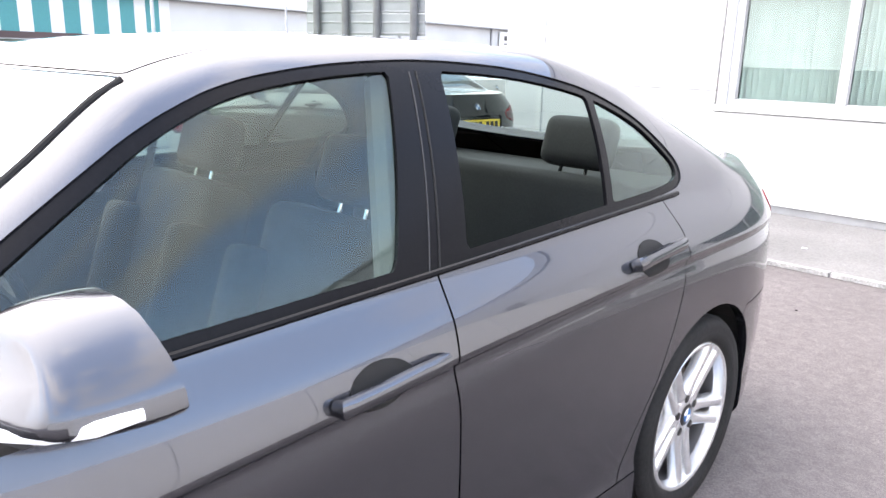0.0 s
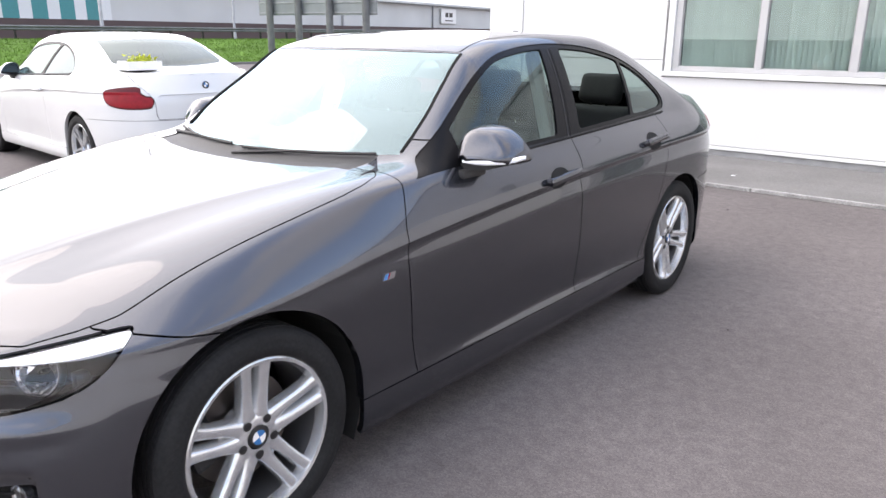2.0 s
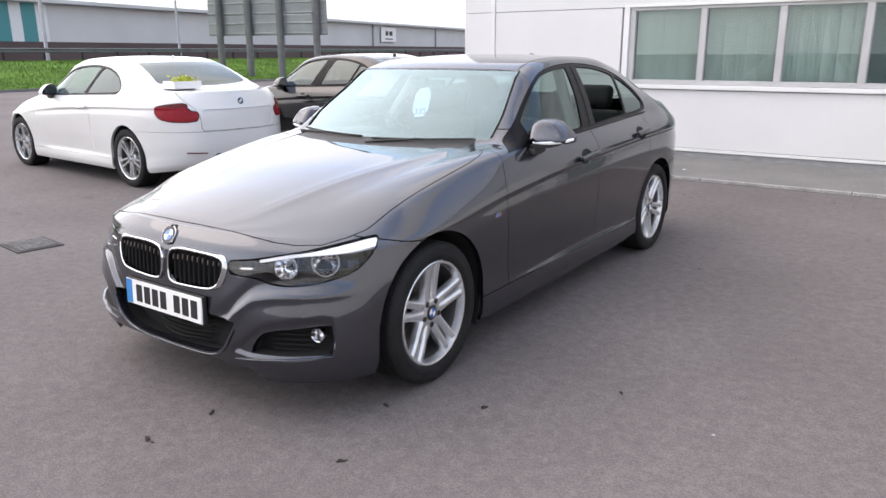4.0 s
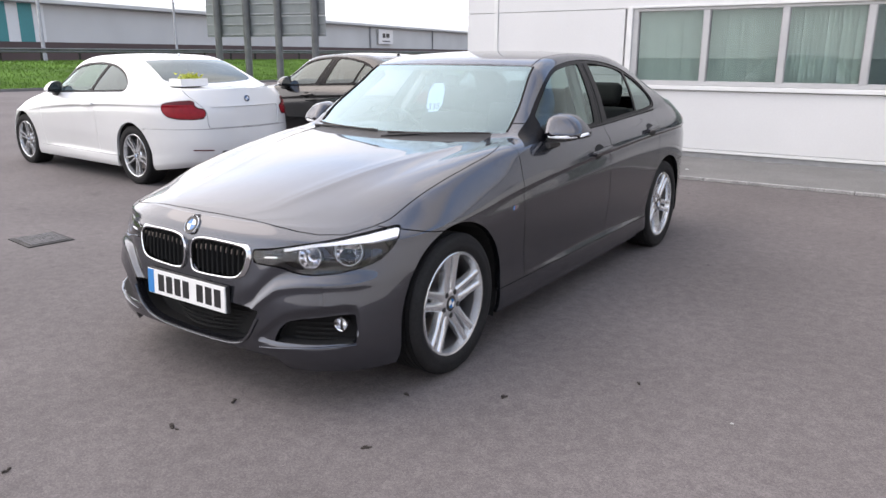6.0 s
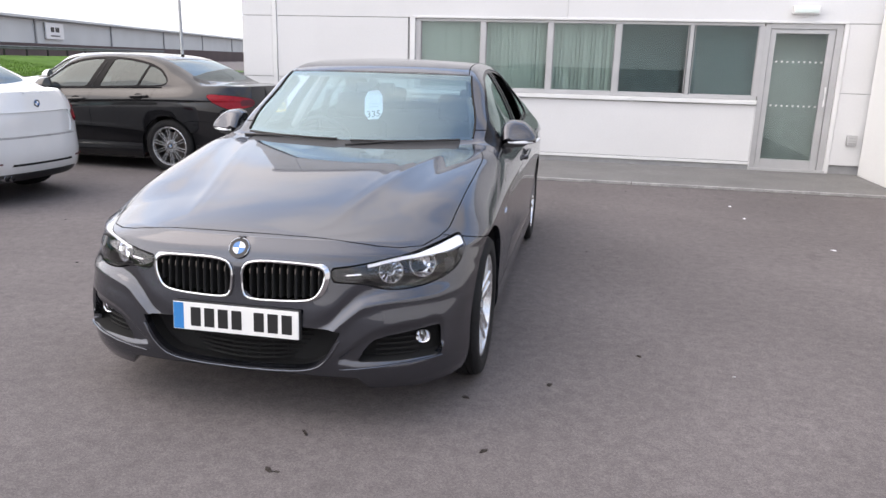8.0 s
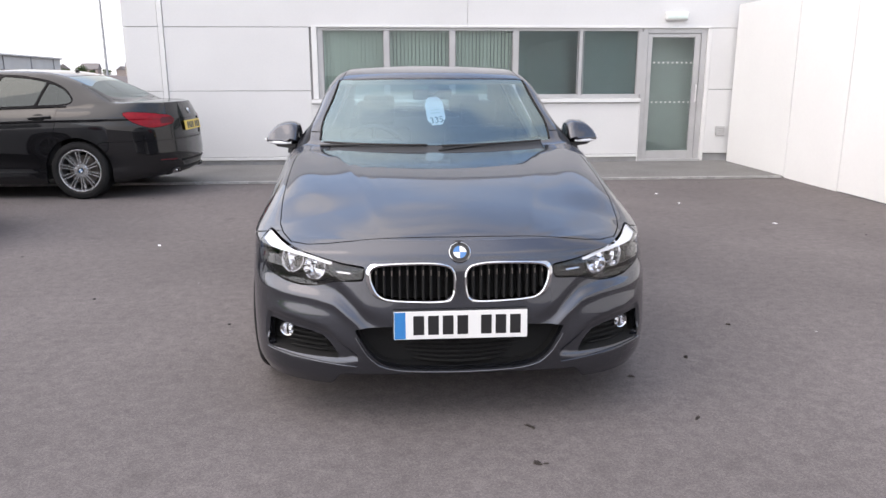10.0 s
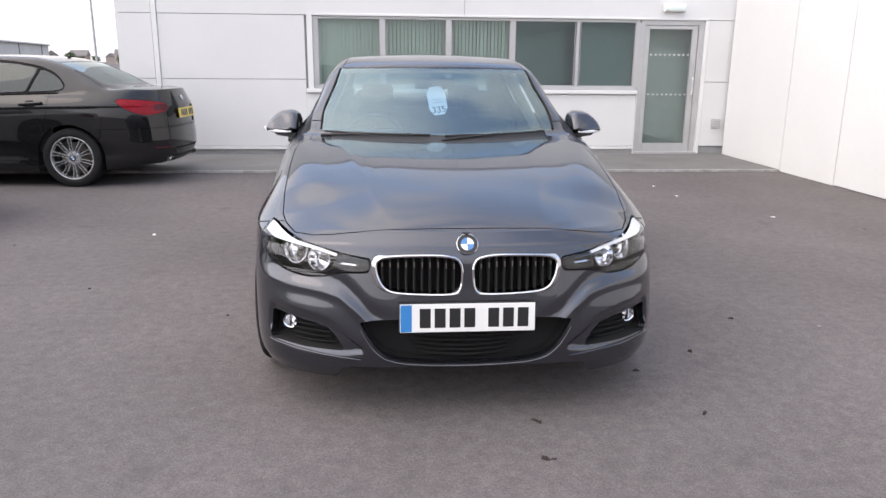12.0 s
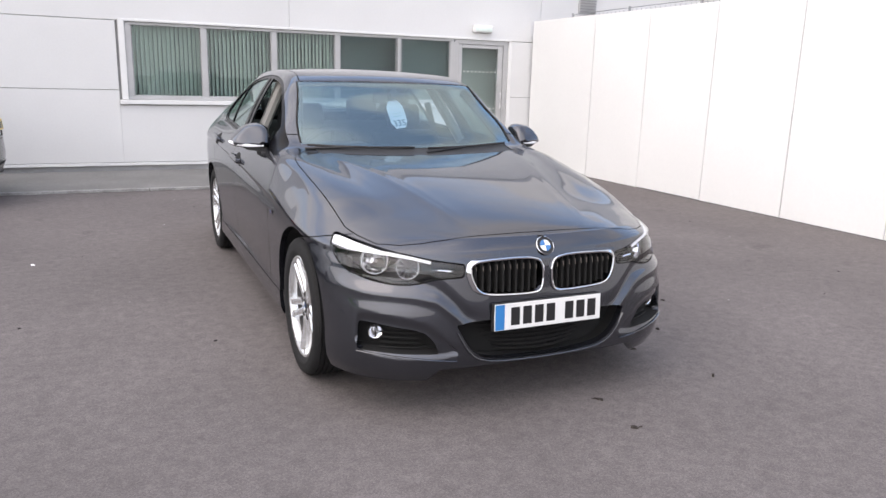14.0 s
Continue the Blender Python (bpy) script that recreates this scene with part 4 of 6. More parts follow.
    for sign, t in zip((1, -1), tails):
        w = x(tail) - y(tail)
        if kind == "sedan":
            inner = tail.cut(np.maximum(w + 3.06, np.abs(z(tail) - 0.87) - 0.035))[0]
            panel("lamp_band", [(inner, sign)], RED_DARK, t, depth=0.0, push=-0.0045, scale=scale, both=False)
        else:
            edge_in = sdf(w, z(tail), tail_poly)
            panel("lamp_band", [(tail.cut(np.maximum(edge_in + 0.014, z(tail) - 0.905))[0], sign)], RED_LAMP, t, depth=0.0, push=-0.0045, scale=scale, both=False)
            panel("reversing_lamp", [(tail.cut(np.maximum(np.abs(z(tail) - 0.845) - 0.008, np.abs(w + 3.12) - 0.05))[0], sign)], WHITE_STRIP, t, depth=0.0, push=-0.006, scale=scale, both=False)
    # lining under the gaps
    put("inner_shell", shell.cut(np.maximum(x(shell) - 0.10, 3.60 - y(shell)))[1], DARK, depth=0.0, push=0.017)
    part("underbody", box((0, 1.52 * scale[1], 0.25), (1.24 * scale[0], 3.7 * scale[1], 0.08), 0.02), DARK, c)

    def T(v):
        return Vector((v[0] * scale[0], v[1] * scale[1], v[2] * scale[2]))

    # wheels in dark wheel wells
    for yw in (0.0, 2.81):
        for sign in (1, -1):
            r = 0.385
            bm = bmesh.new()
            arc = [(r * math.cos(radians(t)), r * math.sin(radians(t))) for t in range(-25, 206, 11)]
            edge = [max(0.55, p[0] - 0.022) for p, n in on_skin(whole, "side", [(yw + q, max(0.26, 0.325 + h)) for q, h in arc])]
            rows = [[bm.verts.new(T((xo * sign, yw + q, 0.325 + h))) for xo, (q, h) in zip(edge, arc)], [bm.verts.new(T((0.52 * sign, yw + q, 0.325 + h))) for q, h in arc]]
            for i in range(len(arc) - 1):
                bm.faces.new((rows[0][i], rows[0][i + 1], rows[1][i + 1], rows[1][i]))
            bm.faces.new(rows[1])
            part("wheel_well", bm, DARK, c)
            wheel(c, "wheel", wheels, sign, T((sign * (0.840 if yw == 0 else 0.845), yw, 0.325)), turn={0.0: 18, 2.81: -14}[yw] * sign)
    # door handles over flat patches, coloured dark on saloons for the hollow's shade
    places = [(1.525, 0.860, doors)] + ([(2.435, 0.916, rdoors)] if rd else [])
    if not rd:
        places = [(1.88, 0.862, doors)]
    for hy, hz, owners in places:
        for sign, owner in zip((1, -1), owners):
            skin = door1 if owners is doors else door2
            ell = np.hypot((y(skin) - hy + 0.015) / 0.072, (z(skin) - hz + 0.004) / 0.044) - 1
            panel("handle_recess", [(skin.cut(ell)[0], sign)], DARK if kind == "sedan" else colour, owner, depth=0.0, push=-0.0014, scale=scale, both=False, label="flat patch for the hollow behind the handle, shade-dark on saloons")
            pts = [T(q * np.array([sign, 1, 1])) for q, n in on_skin(whole, "side", [(hy + t, hz + t * 0.06) for t in np.linspace(-0.115, 0.115, 13)], 0.020)]
            ends = on_skin(whole, "side", [(hy - 0.118, hz - 0.007), (hy + 0.118, hz + 0.007)], 0.002)
            pts = [T(ends[0][0] * np.array([sign, 1, 1]))] + pts + [T(ends[1][0] * np.array([sign, 1, 1]))]
            part("door_handle", tube(pts, [0.010] + [0.013] * 13 + [0.010], 10, flat=1.35), colour, owner, "body-coloured door handle", True)
    # door mirrors
    for sign in (1, -1):
        mir = new("door_mirror")
        mir.parent = c
        mir.location = (-0.002 * sign, -0.010, -0.028)
        prof = [(0.135 * (1 - math.cos(t)) - 0.006, 0.0, math.sin(t) ** 0.29) for t in np.linspace(0.10, math.pi / 2, 16)] + [(0.155, 0.0, 0.985)]
        bm = bmesh.new()
        outline = rounded([(0.795, 1.000), (0.975, 1.004), (1.016, 1.018), (1.012, 1.048), (0.978, 1.092), (0.925, 1.132), (0.845, 1.142), (0.797, 1.112)], 1)
        mid = outline.mean(0)
        rows = []
        for d, _, k in prof:
            rows.append([bm.verts.new(T((sign * (mid[0] + (a - mid[0]) * k), 0.925 + d + (a - 0.8) * 0.22 + (b - 1.0) * 0.32 * (1 - d / 0.155), mid[1] + (b - mid[1]) * k))) for a, b in outline])
        for ra, rb in zip(rows, rows[1:]):
            for i in range(len(outline)):
                bm.faces.new((ra[i], ra[(i + 1) % len(outline)], rb[(i + 1) % len(outline)], rb[i]))
        bm.faces.new(rows[0])
        part("mirror_cap", bm, colour, mir, "body-coloured mirror housing", True)
        bm = bmesh.new()
        bm.faces.new([bm.verts.new(T((sign * (mid[0] + (a - mid[0]) * 0.93), 1.073 + (a - 0.8) * 0.22, mid[1] + (b - mid[1]) * 0.93))) for a, b in outline])
        part("mirror_glass", bm, CHROME, mir, "mirror glass")
        bm = bmesh.new()
        rows = []
        for d, _, k in ((0.02, 0, 0.9), (0.08, 0, 1.0), (0.14, 0, 0.97)):
            rows.append([bm.verts.new(T((sign * a, 0.925 + d + (a - 0.8) * 0.22, b))) for a, b in ((0.81, 1.008), (0.965 - 0.02 * (1 - k), 1.016), (0.935, 0.996), (0.84, 0.984), (0.79, 0.980))])
        for ra, rb in zip(rows, rows[1:]):
            for i in range(5):
                bm.faces.new((ra[i], ra[(i + 1) % 5], rb[(i + 1) % 5], rb[i]))
        bm.faces.new(rows[0])
        bm.faces.new(rows[-1])
        part("mirror_base", bm, PLASTIC, mir, "black plastic mirror base", True)
        part("mirror_foot", box((sign * 0.825 * scale[0], 0.985 * scale[1], 0.975 * scale[2]), (0.09, 0.13, 0.030), 0.010), PLASTIC, mir, smooth=True)
        pts = [T((sign * a, 0.917 + yy + (a - 0.8) * 0.22, zz)) for a, yy, zz in ((0.850, 0.007, 1.022), (0.895, 0.007, 1.021), (0.935, 0.013, 1.022), (0.978, 0.032, 1.026), (1.006, 0.065, 1.031), (1.016, 0.110, 1.035))]
        part("indicator", tube(pts, [0.006, 0.009, 0.010, 0.010, 0.010, 0.007], 8), WHITE_STRIP, mir, "clear indicator strip", True)
    # number plates and rear badge
    mid = np.where((whole.V[:, 0] < 0.03) & (whole.V[:, 1] > 3.4) & (whole.V[:, 2] < 1.03))[0]
    mid = mid[np.argsort(whole.V[mid, 2])]
    tail_y = lambda h: float(np.interp(h, whole.V[mid, 2], whole.V[mid, 1]))
    lean = math.degrees(math.atan2(tail_y(0.72) - tail_y(0.85), 0.13))
    turn = Matrix.Rotation(radians(180), 4, "Z") @ Matrix.Rotation(radians(90 - lean), 4, "X")
    if kind == "sedan":
        number_plate(c, plates[1], Matrix.Translation(T((0, tail_y(0.79) - 0.004, 0.79))) @ turn, blue=False)
    roundel(c, Matrix.Translation(T((0, tail_y(0.955) + 0.003, 0.955))) @ turn, 0.036)
    for xx in ((-0.42, -0.34, 0.34, 0.42) if kind == "sedan" else (0.42, 0.35)):
        part("exhaust_pipe", lathe([(3.60, 0.028), (3.755, 0.030), (3.757, 0.027), (3.62, 0.026)], 20, axis="Y", m=Matrix.Translation((xx, 0, 0.275)) @ Matrix.Diagonal((1, scale[1], 1, 1))), CHROME, c, "chrome exhaust pipe", True)
    for sign in (1, -1):
        pts = [T(q * np.array([sign, 1, 1])) for q, n in on_skin(whole, "rear", [(a - 3.3, 0.415 + 0.03 * a) for a in np.linspace(0.0, 0.30, 8)], 0.002)]
        part("reflector", tube(pts, 0.010, 8, flat=0.7), RED_DARK, c, "red rear reflector", True)
    # strip laid on the bumper, dark in place of the shade inside a slot
    slot = rbump.cut(np.maximum(np.abs(z(rbump) - 0.395) - 0.011, x(rbump) - 0.40))[0]
    put("bumper_slot", slot, DARK, depth=0.0, push=-0.002, label="flat dark strip for the shade in the rear bumper slot")
    under = rbump.cut(np.maximum(z(rbump) - 0.315 - 0.0 * x(rbump), x(rbump) - 0.50))[0]
    put("rear_diffuser", under, PLASTIC, depth=0.0, push=-0.003, label="black plastic lower rear panel")
    part("aerial", prism([(-0.03, 0), (0.03, 0), (0.012, 0.05), (-0.005, 0.055)], -0.018, 0.018, Matrix.Translation(T((0, 2.48, 1.388))) @ Matrix.Rotation(radians(90), 4, "Z") @ Matrix.Rotation(radians(90), 4, "X"), bevel=0.008), colour, c, smooth=True)

    # cabin
    for sx in (0.37, -0.37):
        seat(c, "front_seat", sx * scale[0], 1.62 * scale[1], 0.50, 0.58, 0.36)
    seat(c, "rear_seat", 0, 2.58 * scale[1], 1.22, 0.55, 0.40, (-0.36, 0.36))
    part("floor_pan", box((0, 1.65 * scale[1], 0.30), (1.5 * scale[0], 2.6 * scale[1], 0.06), 0.01), DARK, c)
    part("parcel_shelf", box((0, 2.98 * scale[1], 0.985 * scale[2]), (1.18 * scale[0], 0.42, 0.03), 0.01), FABRIC, c)
    lining = whole.cut(np.maximum(np.maximum(1.19 - y0(whole), y0(whole) - 2.64), (lat(whole) - 1.05) * 0.6))[0]
    panel("headlining", X(lining), LINER, c, depth=0.0, push=0.035, scale=scale)
    bm = bmesh.new()
    rows = []
    for d, h in ((0.66, 0.955), (0.80, 0.962), (0.98, 0.960), (1.10, 0.925), (1.16, 0.84), (1.12, 0.55)):
        rows.append([bm.verts.new(T((t * 0.70, d - 0.03 + (abs(t) ** 2) * 0.09, h - 0.03 * abs(t) ** 3))) for t in np.linspace(-1, 1, 13)])
    for ra, rb in zip(rows, rows[1:]):
        for i in range(12):
            bm.faces.new((ra[i], ra[i + 1], rb[i + 1], rb[i]))
    part("dashboard", bm, PLASTIC, c, "dark soft-touch dashboard", True)
    part("instrument_cowl", box((-0.37 * scale[0], 1.02 * scale[1], 0.965 * scale[2]), (0.36, 0.20, 0.07), 0.03, seg=3), PLASTIC, c, smooth=True)
    sm = Matrix.Translation(T((-0.37, 1.24, 0.90))) @ Matrix.Rotation(radians(-66), 4, "X")
    ring = [sm @ Vector((0.185 * math.cos(2 * math.pi * i / 40), 0.185 * math.sin(2 * math.pi * i / 40), 0)) for i in range(40)]
    sw = part("steering_wheel", tube(ring, 0.015, 8, True), PLASTIC, c, smooth=True)
    for ang in (0, 180, 270):
        p = Vector((math.cos(radians(ang)), math.sin(radians(ang)), 0))
        part("wheel_spoke", tube([sm @ (p * 0.04), sm @ (p * 0.18)], 0.014, 8), PLASTIC, sw, smooth=True)
    part("wheel_boss", lathe([(-0.03, 0.0), (-0.03, 0.06), (0.01, 0.065), (0.02, 0.0)], 20, axis="Z", m=sm), PLASTIC, sw, smooth=True)
    part("rear_view_mirror", box(T((0, 1.16, 1.262)), (0.24, 0.035, 0.065), 0.015, seg=3), PLASTIC, c, smooth=True)
    part("mirror_stem", tube([T((0, 1.10, 1.295)), T((0, 1.15, 1.27))], 0.03), PLASTIC, c, smooth=True)
    for sign in (1, -1):
        part("door_card", box(T((sign * 0.795, 1.65, 0.66)), (0.04, 1.9 * scale[1], 0.56), 0.015), FABRIC, c)
        part("pillar_trim", tube([T((sign * 0.745, 1.67, 0.95)), T((sign * 0.545, 1.81, 1.335))], 0.035), LINER, c, smooth=True)
        part("seat_belt", prism([(-0.024, 0), (0.024, 0), (0.024, 0.62), (-0.024, 0.62)], 0, 0.002, Matrix.Translation(T((sign * 0.66, 1.72, 0.62))) @ Matrix.Rotation(radians(-sign * 12), 4, "Y") @ Matrix.Rotation(radians(80), 4, "X")), FABRIC, c)
        part("bonnet_pillar_trim", tube([T((sign * 0.675, 0.84, 0.985)), T((sign * 0.565, 1.28, 1.30))], 0.03), PLASTIC, c, smooth=True)
    if front:
        front_end(c, whole, lens, colour, kid_poly, low_poly, fog_poly, T)
    # wipers lying along the foot of the screen
    def on_screen(px, row, lift):
        m = px / RAIL_X(row + BOW(row))
        rail_y = row + BOW(row)
        zz = RAIL_Z(rail_y) + (MID_Z(row) - RAIL_Z(rail_y)) * (1 - abs(m) ** 2.1)
        return Vector((px, row + BOW(row) * m * m, float(zz) + lift))

    for x0, x1 in ((-0.64, -0.06), (0.02, 0.60)):
        blade = [on_screen(x0 + (x1 - x0) * t, 0.598 + 0.008 * t, 0.007) for t in np.linspace(0, 1, 12)]
        wp = part("wiper", tube([T(p) for p in blade], 0.0042, 6, flat=1.5), PLASTIC, c, "black wiper blade", True)
        arm = [on_screen(x0 - 0.02, 0.565, 0.003), on_screen(x0 + 0.08, 0.580, 0.006), on_screen(x0 + 0.28, 0.600, 0.011)]
        part("wiper_arm", tube([T(p) for p in arm], [0.007, 0.006, 0.004], 6), PLASTIC, wp, smooth=True)
    c.matrix_basis = at
    return c


def front_end(c, whole, lens, colour, kid_poly, low_poly, fog_poly, T):
    """Headlamps, kidney grilles, intakes, fog lamps, badge and plate."""
    for sign in (1, -1):
        F = np.array([sign, 1, 1])
        # kidney grille
        flank = lambda d, extra: outset(kid_poly, d + extra * bump01((np.array(kid_poly)[:, 0] - 0.29) / 0.05))
        bm = bmesh.new()
        rows = []
        for d, extra, lift in ((0.007, 0.020, -0.030), (0.007, 0.010, 0.004), (0.005, 0.003, 0.010), (0.001, 0.0, 0.0125), (-0.0035, 0.0, 0.010), (-0.005, 0.0, -0.020)):
            rows.append([bm.verts.new(Vector(p * F)) for p, n in on_skin(whole, "front", flank(d, extra), lift)])
        for ra, rb in zip(rows, rows[1:]):
            for i in range(len(ra)):
                bm.faces.new((ra[i], ra[(i + 1) % len(ra)], rb[(i + 1) % len(ra)], rb[i]))
        g = part("kidney_grille", bm, CHROME, c, "chrome-framed kidney grille with black slats", True)
        inner = np.array(kid_poly)
        mid = inner.mean(0)
        backing = [Vector(p * F) + Vector((0, 0.055, 0)) for p, n in on_skin(whole, "front", mid + (inner - mid) * 1.02)]
        bm = bmesh.new()
        bm.faces.new([bm.verts.new(p) for p in backing])
        part("grille_backing", bm, DARK, g)
        for xx in np.linspace(0.052, 0.325, 10):
            col = [q for q in np.linspace(0.50, 0.70, 41) if sdf(np.array([xx]), np.array([q]), kid_poly)[0] < -0.004]
            if len(col) < 3:
                continue
            zs = np.linspace(col[0], col[-1], 7)
            face = [p * F for p, n in on_skin(whole, "front", [(xx, q) for q in zs])]
            bm = bmesh.new()
            rows = []
            for i, p in enumerate(face):
                e = math.sin(math.pi * i / 6)
                rows.append([bm.verts.new((p[0] + dx, p[1] + dy - 0.004 * e, p[2])) for dx, dy in ((-0.0045, 0.050), (-0.0045, 0.008), (0, 0.003), (0.0045, 0.008), (0.0045, 0.050))])
            for ra, rb in zip(rows, rows[1:]):
                for i in range(5):
                    bm.faces.new((ra[i], ra[(i + 1) % 5], rb[(i + 1) % 5], rb[i]))
            part("grille_slat", bm, DARK, g, smooth=True)
            part("slat_tip", tube([(Vector(face[-1]) * 0.35 + Vector(face[-2]) * 0.65) + Vector((0, -0.003, 0)), (Vector(face[-2]) * 0.4 + Vector(face[-3]) * 0.6) + Vector((0, -0.004, 0))], [0.0030, 0.0022], 6), STEEL, g, "bright slat tip", True)
        # headlamp
        lamp = panel("headlamp", [(lens, sign)], CLEAR, c, depth=0.0, push=0.001, label="clear-covered headlamp with a white upper strip", both=False)
        panel("lamp_housing", [(lens, sign)], LAMP_GREY, lamp, depth=0.0, push=0.105, both=False)
        q = lens.V[:, 0] + lens.V[:, 1]
        x_, z_ = lens.V[:, 0], lens.V[:, 2]
        top_edge = curve([(-0.32, 0.656), (-0.20, 0.670), (0.0, 0.697), (0.25, 0.718), (0.5, 0.736)])
        brow = lens.cut(np.maximum((top_edge(q) - z_) - (0.013 + 0.015 * bump01((q + 0.15) / 0.5)), -0.185 - q))[0]
        panel("light_strip", [(brow, sign)], WHITE_STRIP, lamp, depth=0.012, push=0.008, label="white light strip", both=False)
        rimm = lens.cut(q + 0.165)[0]
        panel("lamp_inner_cover", [(rimm, sign)], TRIM, lamp, depth=0.0, push=0.006, label="black inner lamp cover", both=False)
        lowrim = lens.cut(z_ - (0.594 + 0.06 * bump01((q - 0.20) / 0.25) + 0.02 * bump01((-0.08 - q) / 0.1)))[0]
        panel("lamp_lower_cover", [(lowrim, sign)], TRIM, lamp, depth=0.0, push=0.007, both=False)
        for qq, zz, r, inward in ((-0.045, 0.642, 0.046, 0.055), (0.175, 0.660, 0.055, 0.080)):
            (p, n), = on_skin(whole, "corner", [(qq, zz)])
            aim = (Vector((0.30 * sign, -0.95, 0.02)).normalized() * 0.45 + Vector(n * F) * 0.55).normalized()
            m = Matrix.Translation(Vector(p * F) - aim * inward) @ aim.to_track_quat("Z", "Y").to_matrix().to_4x4()
            bowlr = part("reflector_bowl", lathe([(-0.026, 0.012), (-0.023, r * 0.45), (-0.012, r * 0.75), (0.004, r * 0.95), (0.012, r), (0.012, r * 1.03), (-0.02, r * 1.04)], 13, axis="Z", m=m), REFLECTOR, lamp, "polished faceted lamp reflector")
            part("bowl_ring", lathe([(0.012, r * 1.02), (0.015, r * 1.06), (0.012, r * 1.12), (-0.01, r * 1.14)], 32, axis="Z", m=m), LAMP_GREY, bowlr, smooth=True)
            part("bulb", lathe([(-0.03, 0.008), (-0.008, 0.008), (0.0, 0.006), (0.002, 0.0)], 14, axis="Z", m=m), LAMP_GREY, bowlr, smooth=True)
        (p, n), = on_skin(whole, "corner", [(0.36, 0.645)])
        part("side_lamp", box(Vector(p * F) - Vector(n * F) * 0.03, (0.035, 0.035, 0.045), 0.008), LAMP_GREY, lamp, smooth=True)
        pts = [Vector(v * F) for v, n in on_skin(whole, "corner", [(-0.275, 0.632), (-0.205, 0.636)], -0.004)]
        part("lamp_dash", tube(pts, 0.004, 6), REFLECTOR, lamp)
        # fog lamp opening
        hole = [Vector(v * F) + Vector((-0.02 * sign, 0.07, 0)) for v, n in on_skin(whole, "corner", np.array(fog_poly))]
        bm = bmesh.new()
        front_rim = [bm.verts.new(Vector(v * F) - Vector(n * F) * 0.001) for v, n in on_skin(whole, "corner", np.array(fog_poly))]
        rear_rim = [bm.verts.new(p) for p in hole]
        for i in range(len(hole)):
            bm.faces.new((front_rim[i], front_rim[(i + 1) % len(hole)], rear_rim[(i + 1) % len(hole)], rear_rim[i]))
        bm.faces.new(rear_rim)
        duct = part("side_intake", bm, DARK, c, "black plastic side intake")
        for k in range(4):
            zz = 0.305 + 0.021 * k
            pts = [Vector(v * F) + Vector((-0.02 * sign, 0.05, 0)) for v, n in on_skin(whole, "corner", [(t, zz) for t in np.linspace(-0.15, 0.08, 5)])]
            part("intake_bar", tube(pts, 0.004, 6), DARK, duct)
        (p, n), = on_skin(whole, "corner", [(0.098, 0.368)])
        aim = Vector((0.25 * sign, -0.97, 0)).normalized()
        m = Matrix.Translation(Vector(p * F) - aim * 0.052) @ aim.to_track_quat("Z", "Y").to_matrix().to_4x4()
        f = part("fog_lamp", lathe([(-0.03, 0.0), (-0.026, 0.016), (-0.006, 0.023), (0.004, 0.026), (0.006, 0.029), (-0.02, 0.032)], 24, axis="Z", m=m), REFLECTOR, c, "round chrome fog lamp")
        part("fog_lens", lathe([(0.003, 0.026), (0.009, 0.018), (0.012, 0.0)], 28, axis="Z", m=m), CLEAR, f, smooth=True)
        part("fog_bar", box((0, 0, -0.002), (0.007, 0.044, 0.008), 0.002, m), LAMP_GREY, f)
        # blade under the side intake
        pts = [Vector(v * F) for v, n in on_skin(whole, "corner", [(0.212, 0.298), (0.14, 0.294), (0.0, 0.287), (-0.15, 0.278), (-0.25, 0.270), (-0.33, 0.264)], 0.006)]
        part("bumper_blade", tube(pts, [0.004, 0.006, 0.006, 0.006, 0.005, 0.003], 8, flat=0.7), colour, c, smooth=True)
        # wing badge of plain stripes
        (p, n), = on_skin(whole, "side", [(0.487, 0.692)], 0.001)
        m = Matrix.Translation(Vector(p * F)) @ Matrix.Rotation(radians(90 * sign), 4, "Z") @ Matrix.Rotation(radians(90), 4, "X")
        bd = part("wing_badge", prism([(-0.028, -0.011), (0.022, -0.011), (0.030, 0.011), (-0.018, 0.011)], 0, 0.003, m), CHROME, c, "small chrome badge with coloured stripes")
        for k, colour_k in enumerate((BADGE_BLUE, BLUE, RED_LAMP)):
            part("badge_stripe", prism([(-0.025 + 0.008 * k, -0.009), (-0.019 + 0.008 * k, -0.009), (-0.011 + 0.008 * k, 0.009), (-0.017 + 0.008 * k, 0.009)], 0.003, 0.0036, m), colour_k, bd)
    # lower intake
    outline = np.array(low_poly)
    bm = bmesh.new()
    rim = [(Vector((math.copysign(p[0], a) if abs(a) > 1e-6 else 0, p[1], p[2])), n) for (a, b), (p, n) in zip(outline, on_skin(whole, "front", np.abs(outline) * [1, 1]))]
    fr = [bm.verts.new(p) for p, n in rim]
    rr = [bm.verts.new(p + Vector((0, 0.09, 0))) for p, n in rim]
    for i in range(len(fr)):
        bm.faces.new((fr[i], fr[(i + 1) % len(fr)], rr[(i + 1) % len(fr)], rr[i]))
    bm.faces.new(rr)
    duct = part("lower_intake", bm, DARK, c, "black mesh lower air intake")
    for zz in np.linspace(0.262, 0.40, 8):
        half = 0.27 + 0.12 * bump01((zz - 0.25) / 0.13)
        pts = [(t * half, -0.705 + 0.10 * t * t, zz) for t in np.linspace(-1, 1, 9)]
        part("intake_bar", tube(pts, 0.0045, 6), DARK, duct, smooth=True)
    for xx in np.linspace(-0.22, 0.22, 9):
        part("intake_post", tube([(xx, -0.69 + xx * xx, 0.258), (xx, -0.69 + xx * xx, 0.40)], 0.003, 5), DARK, duct)
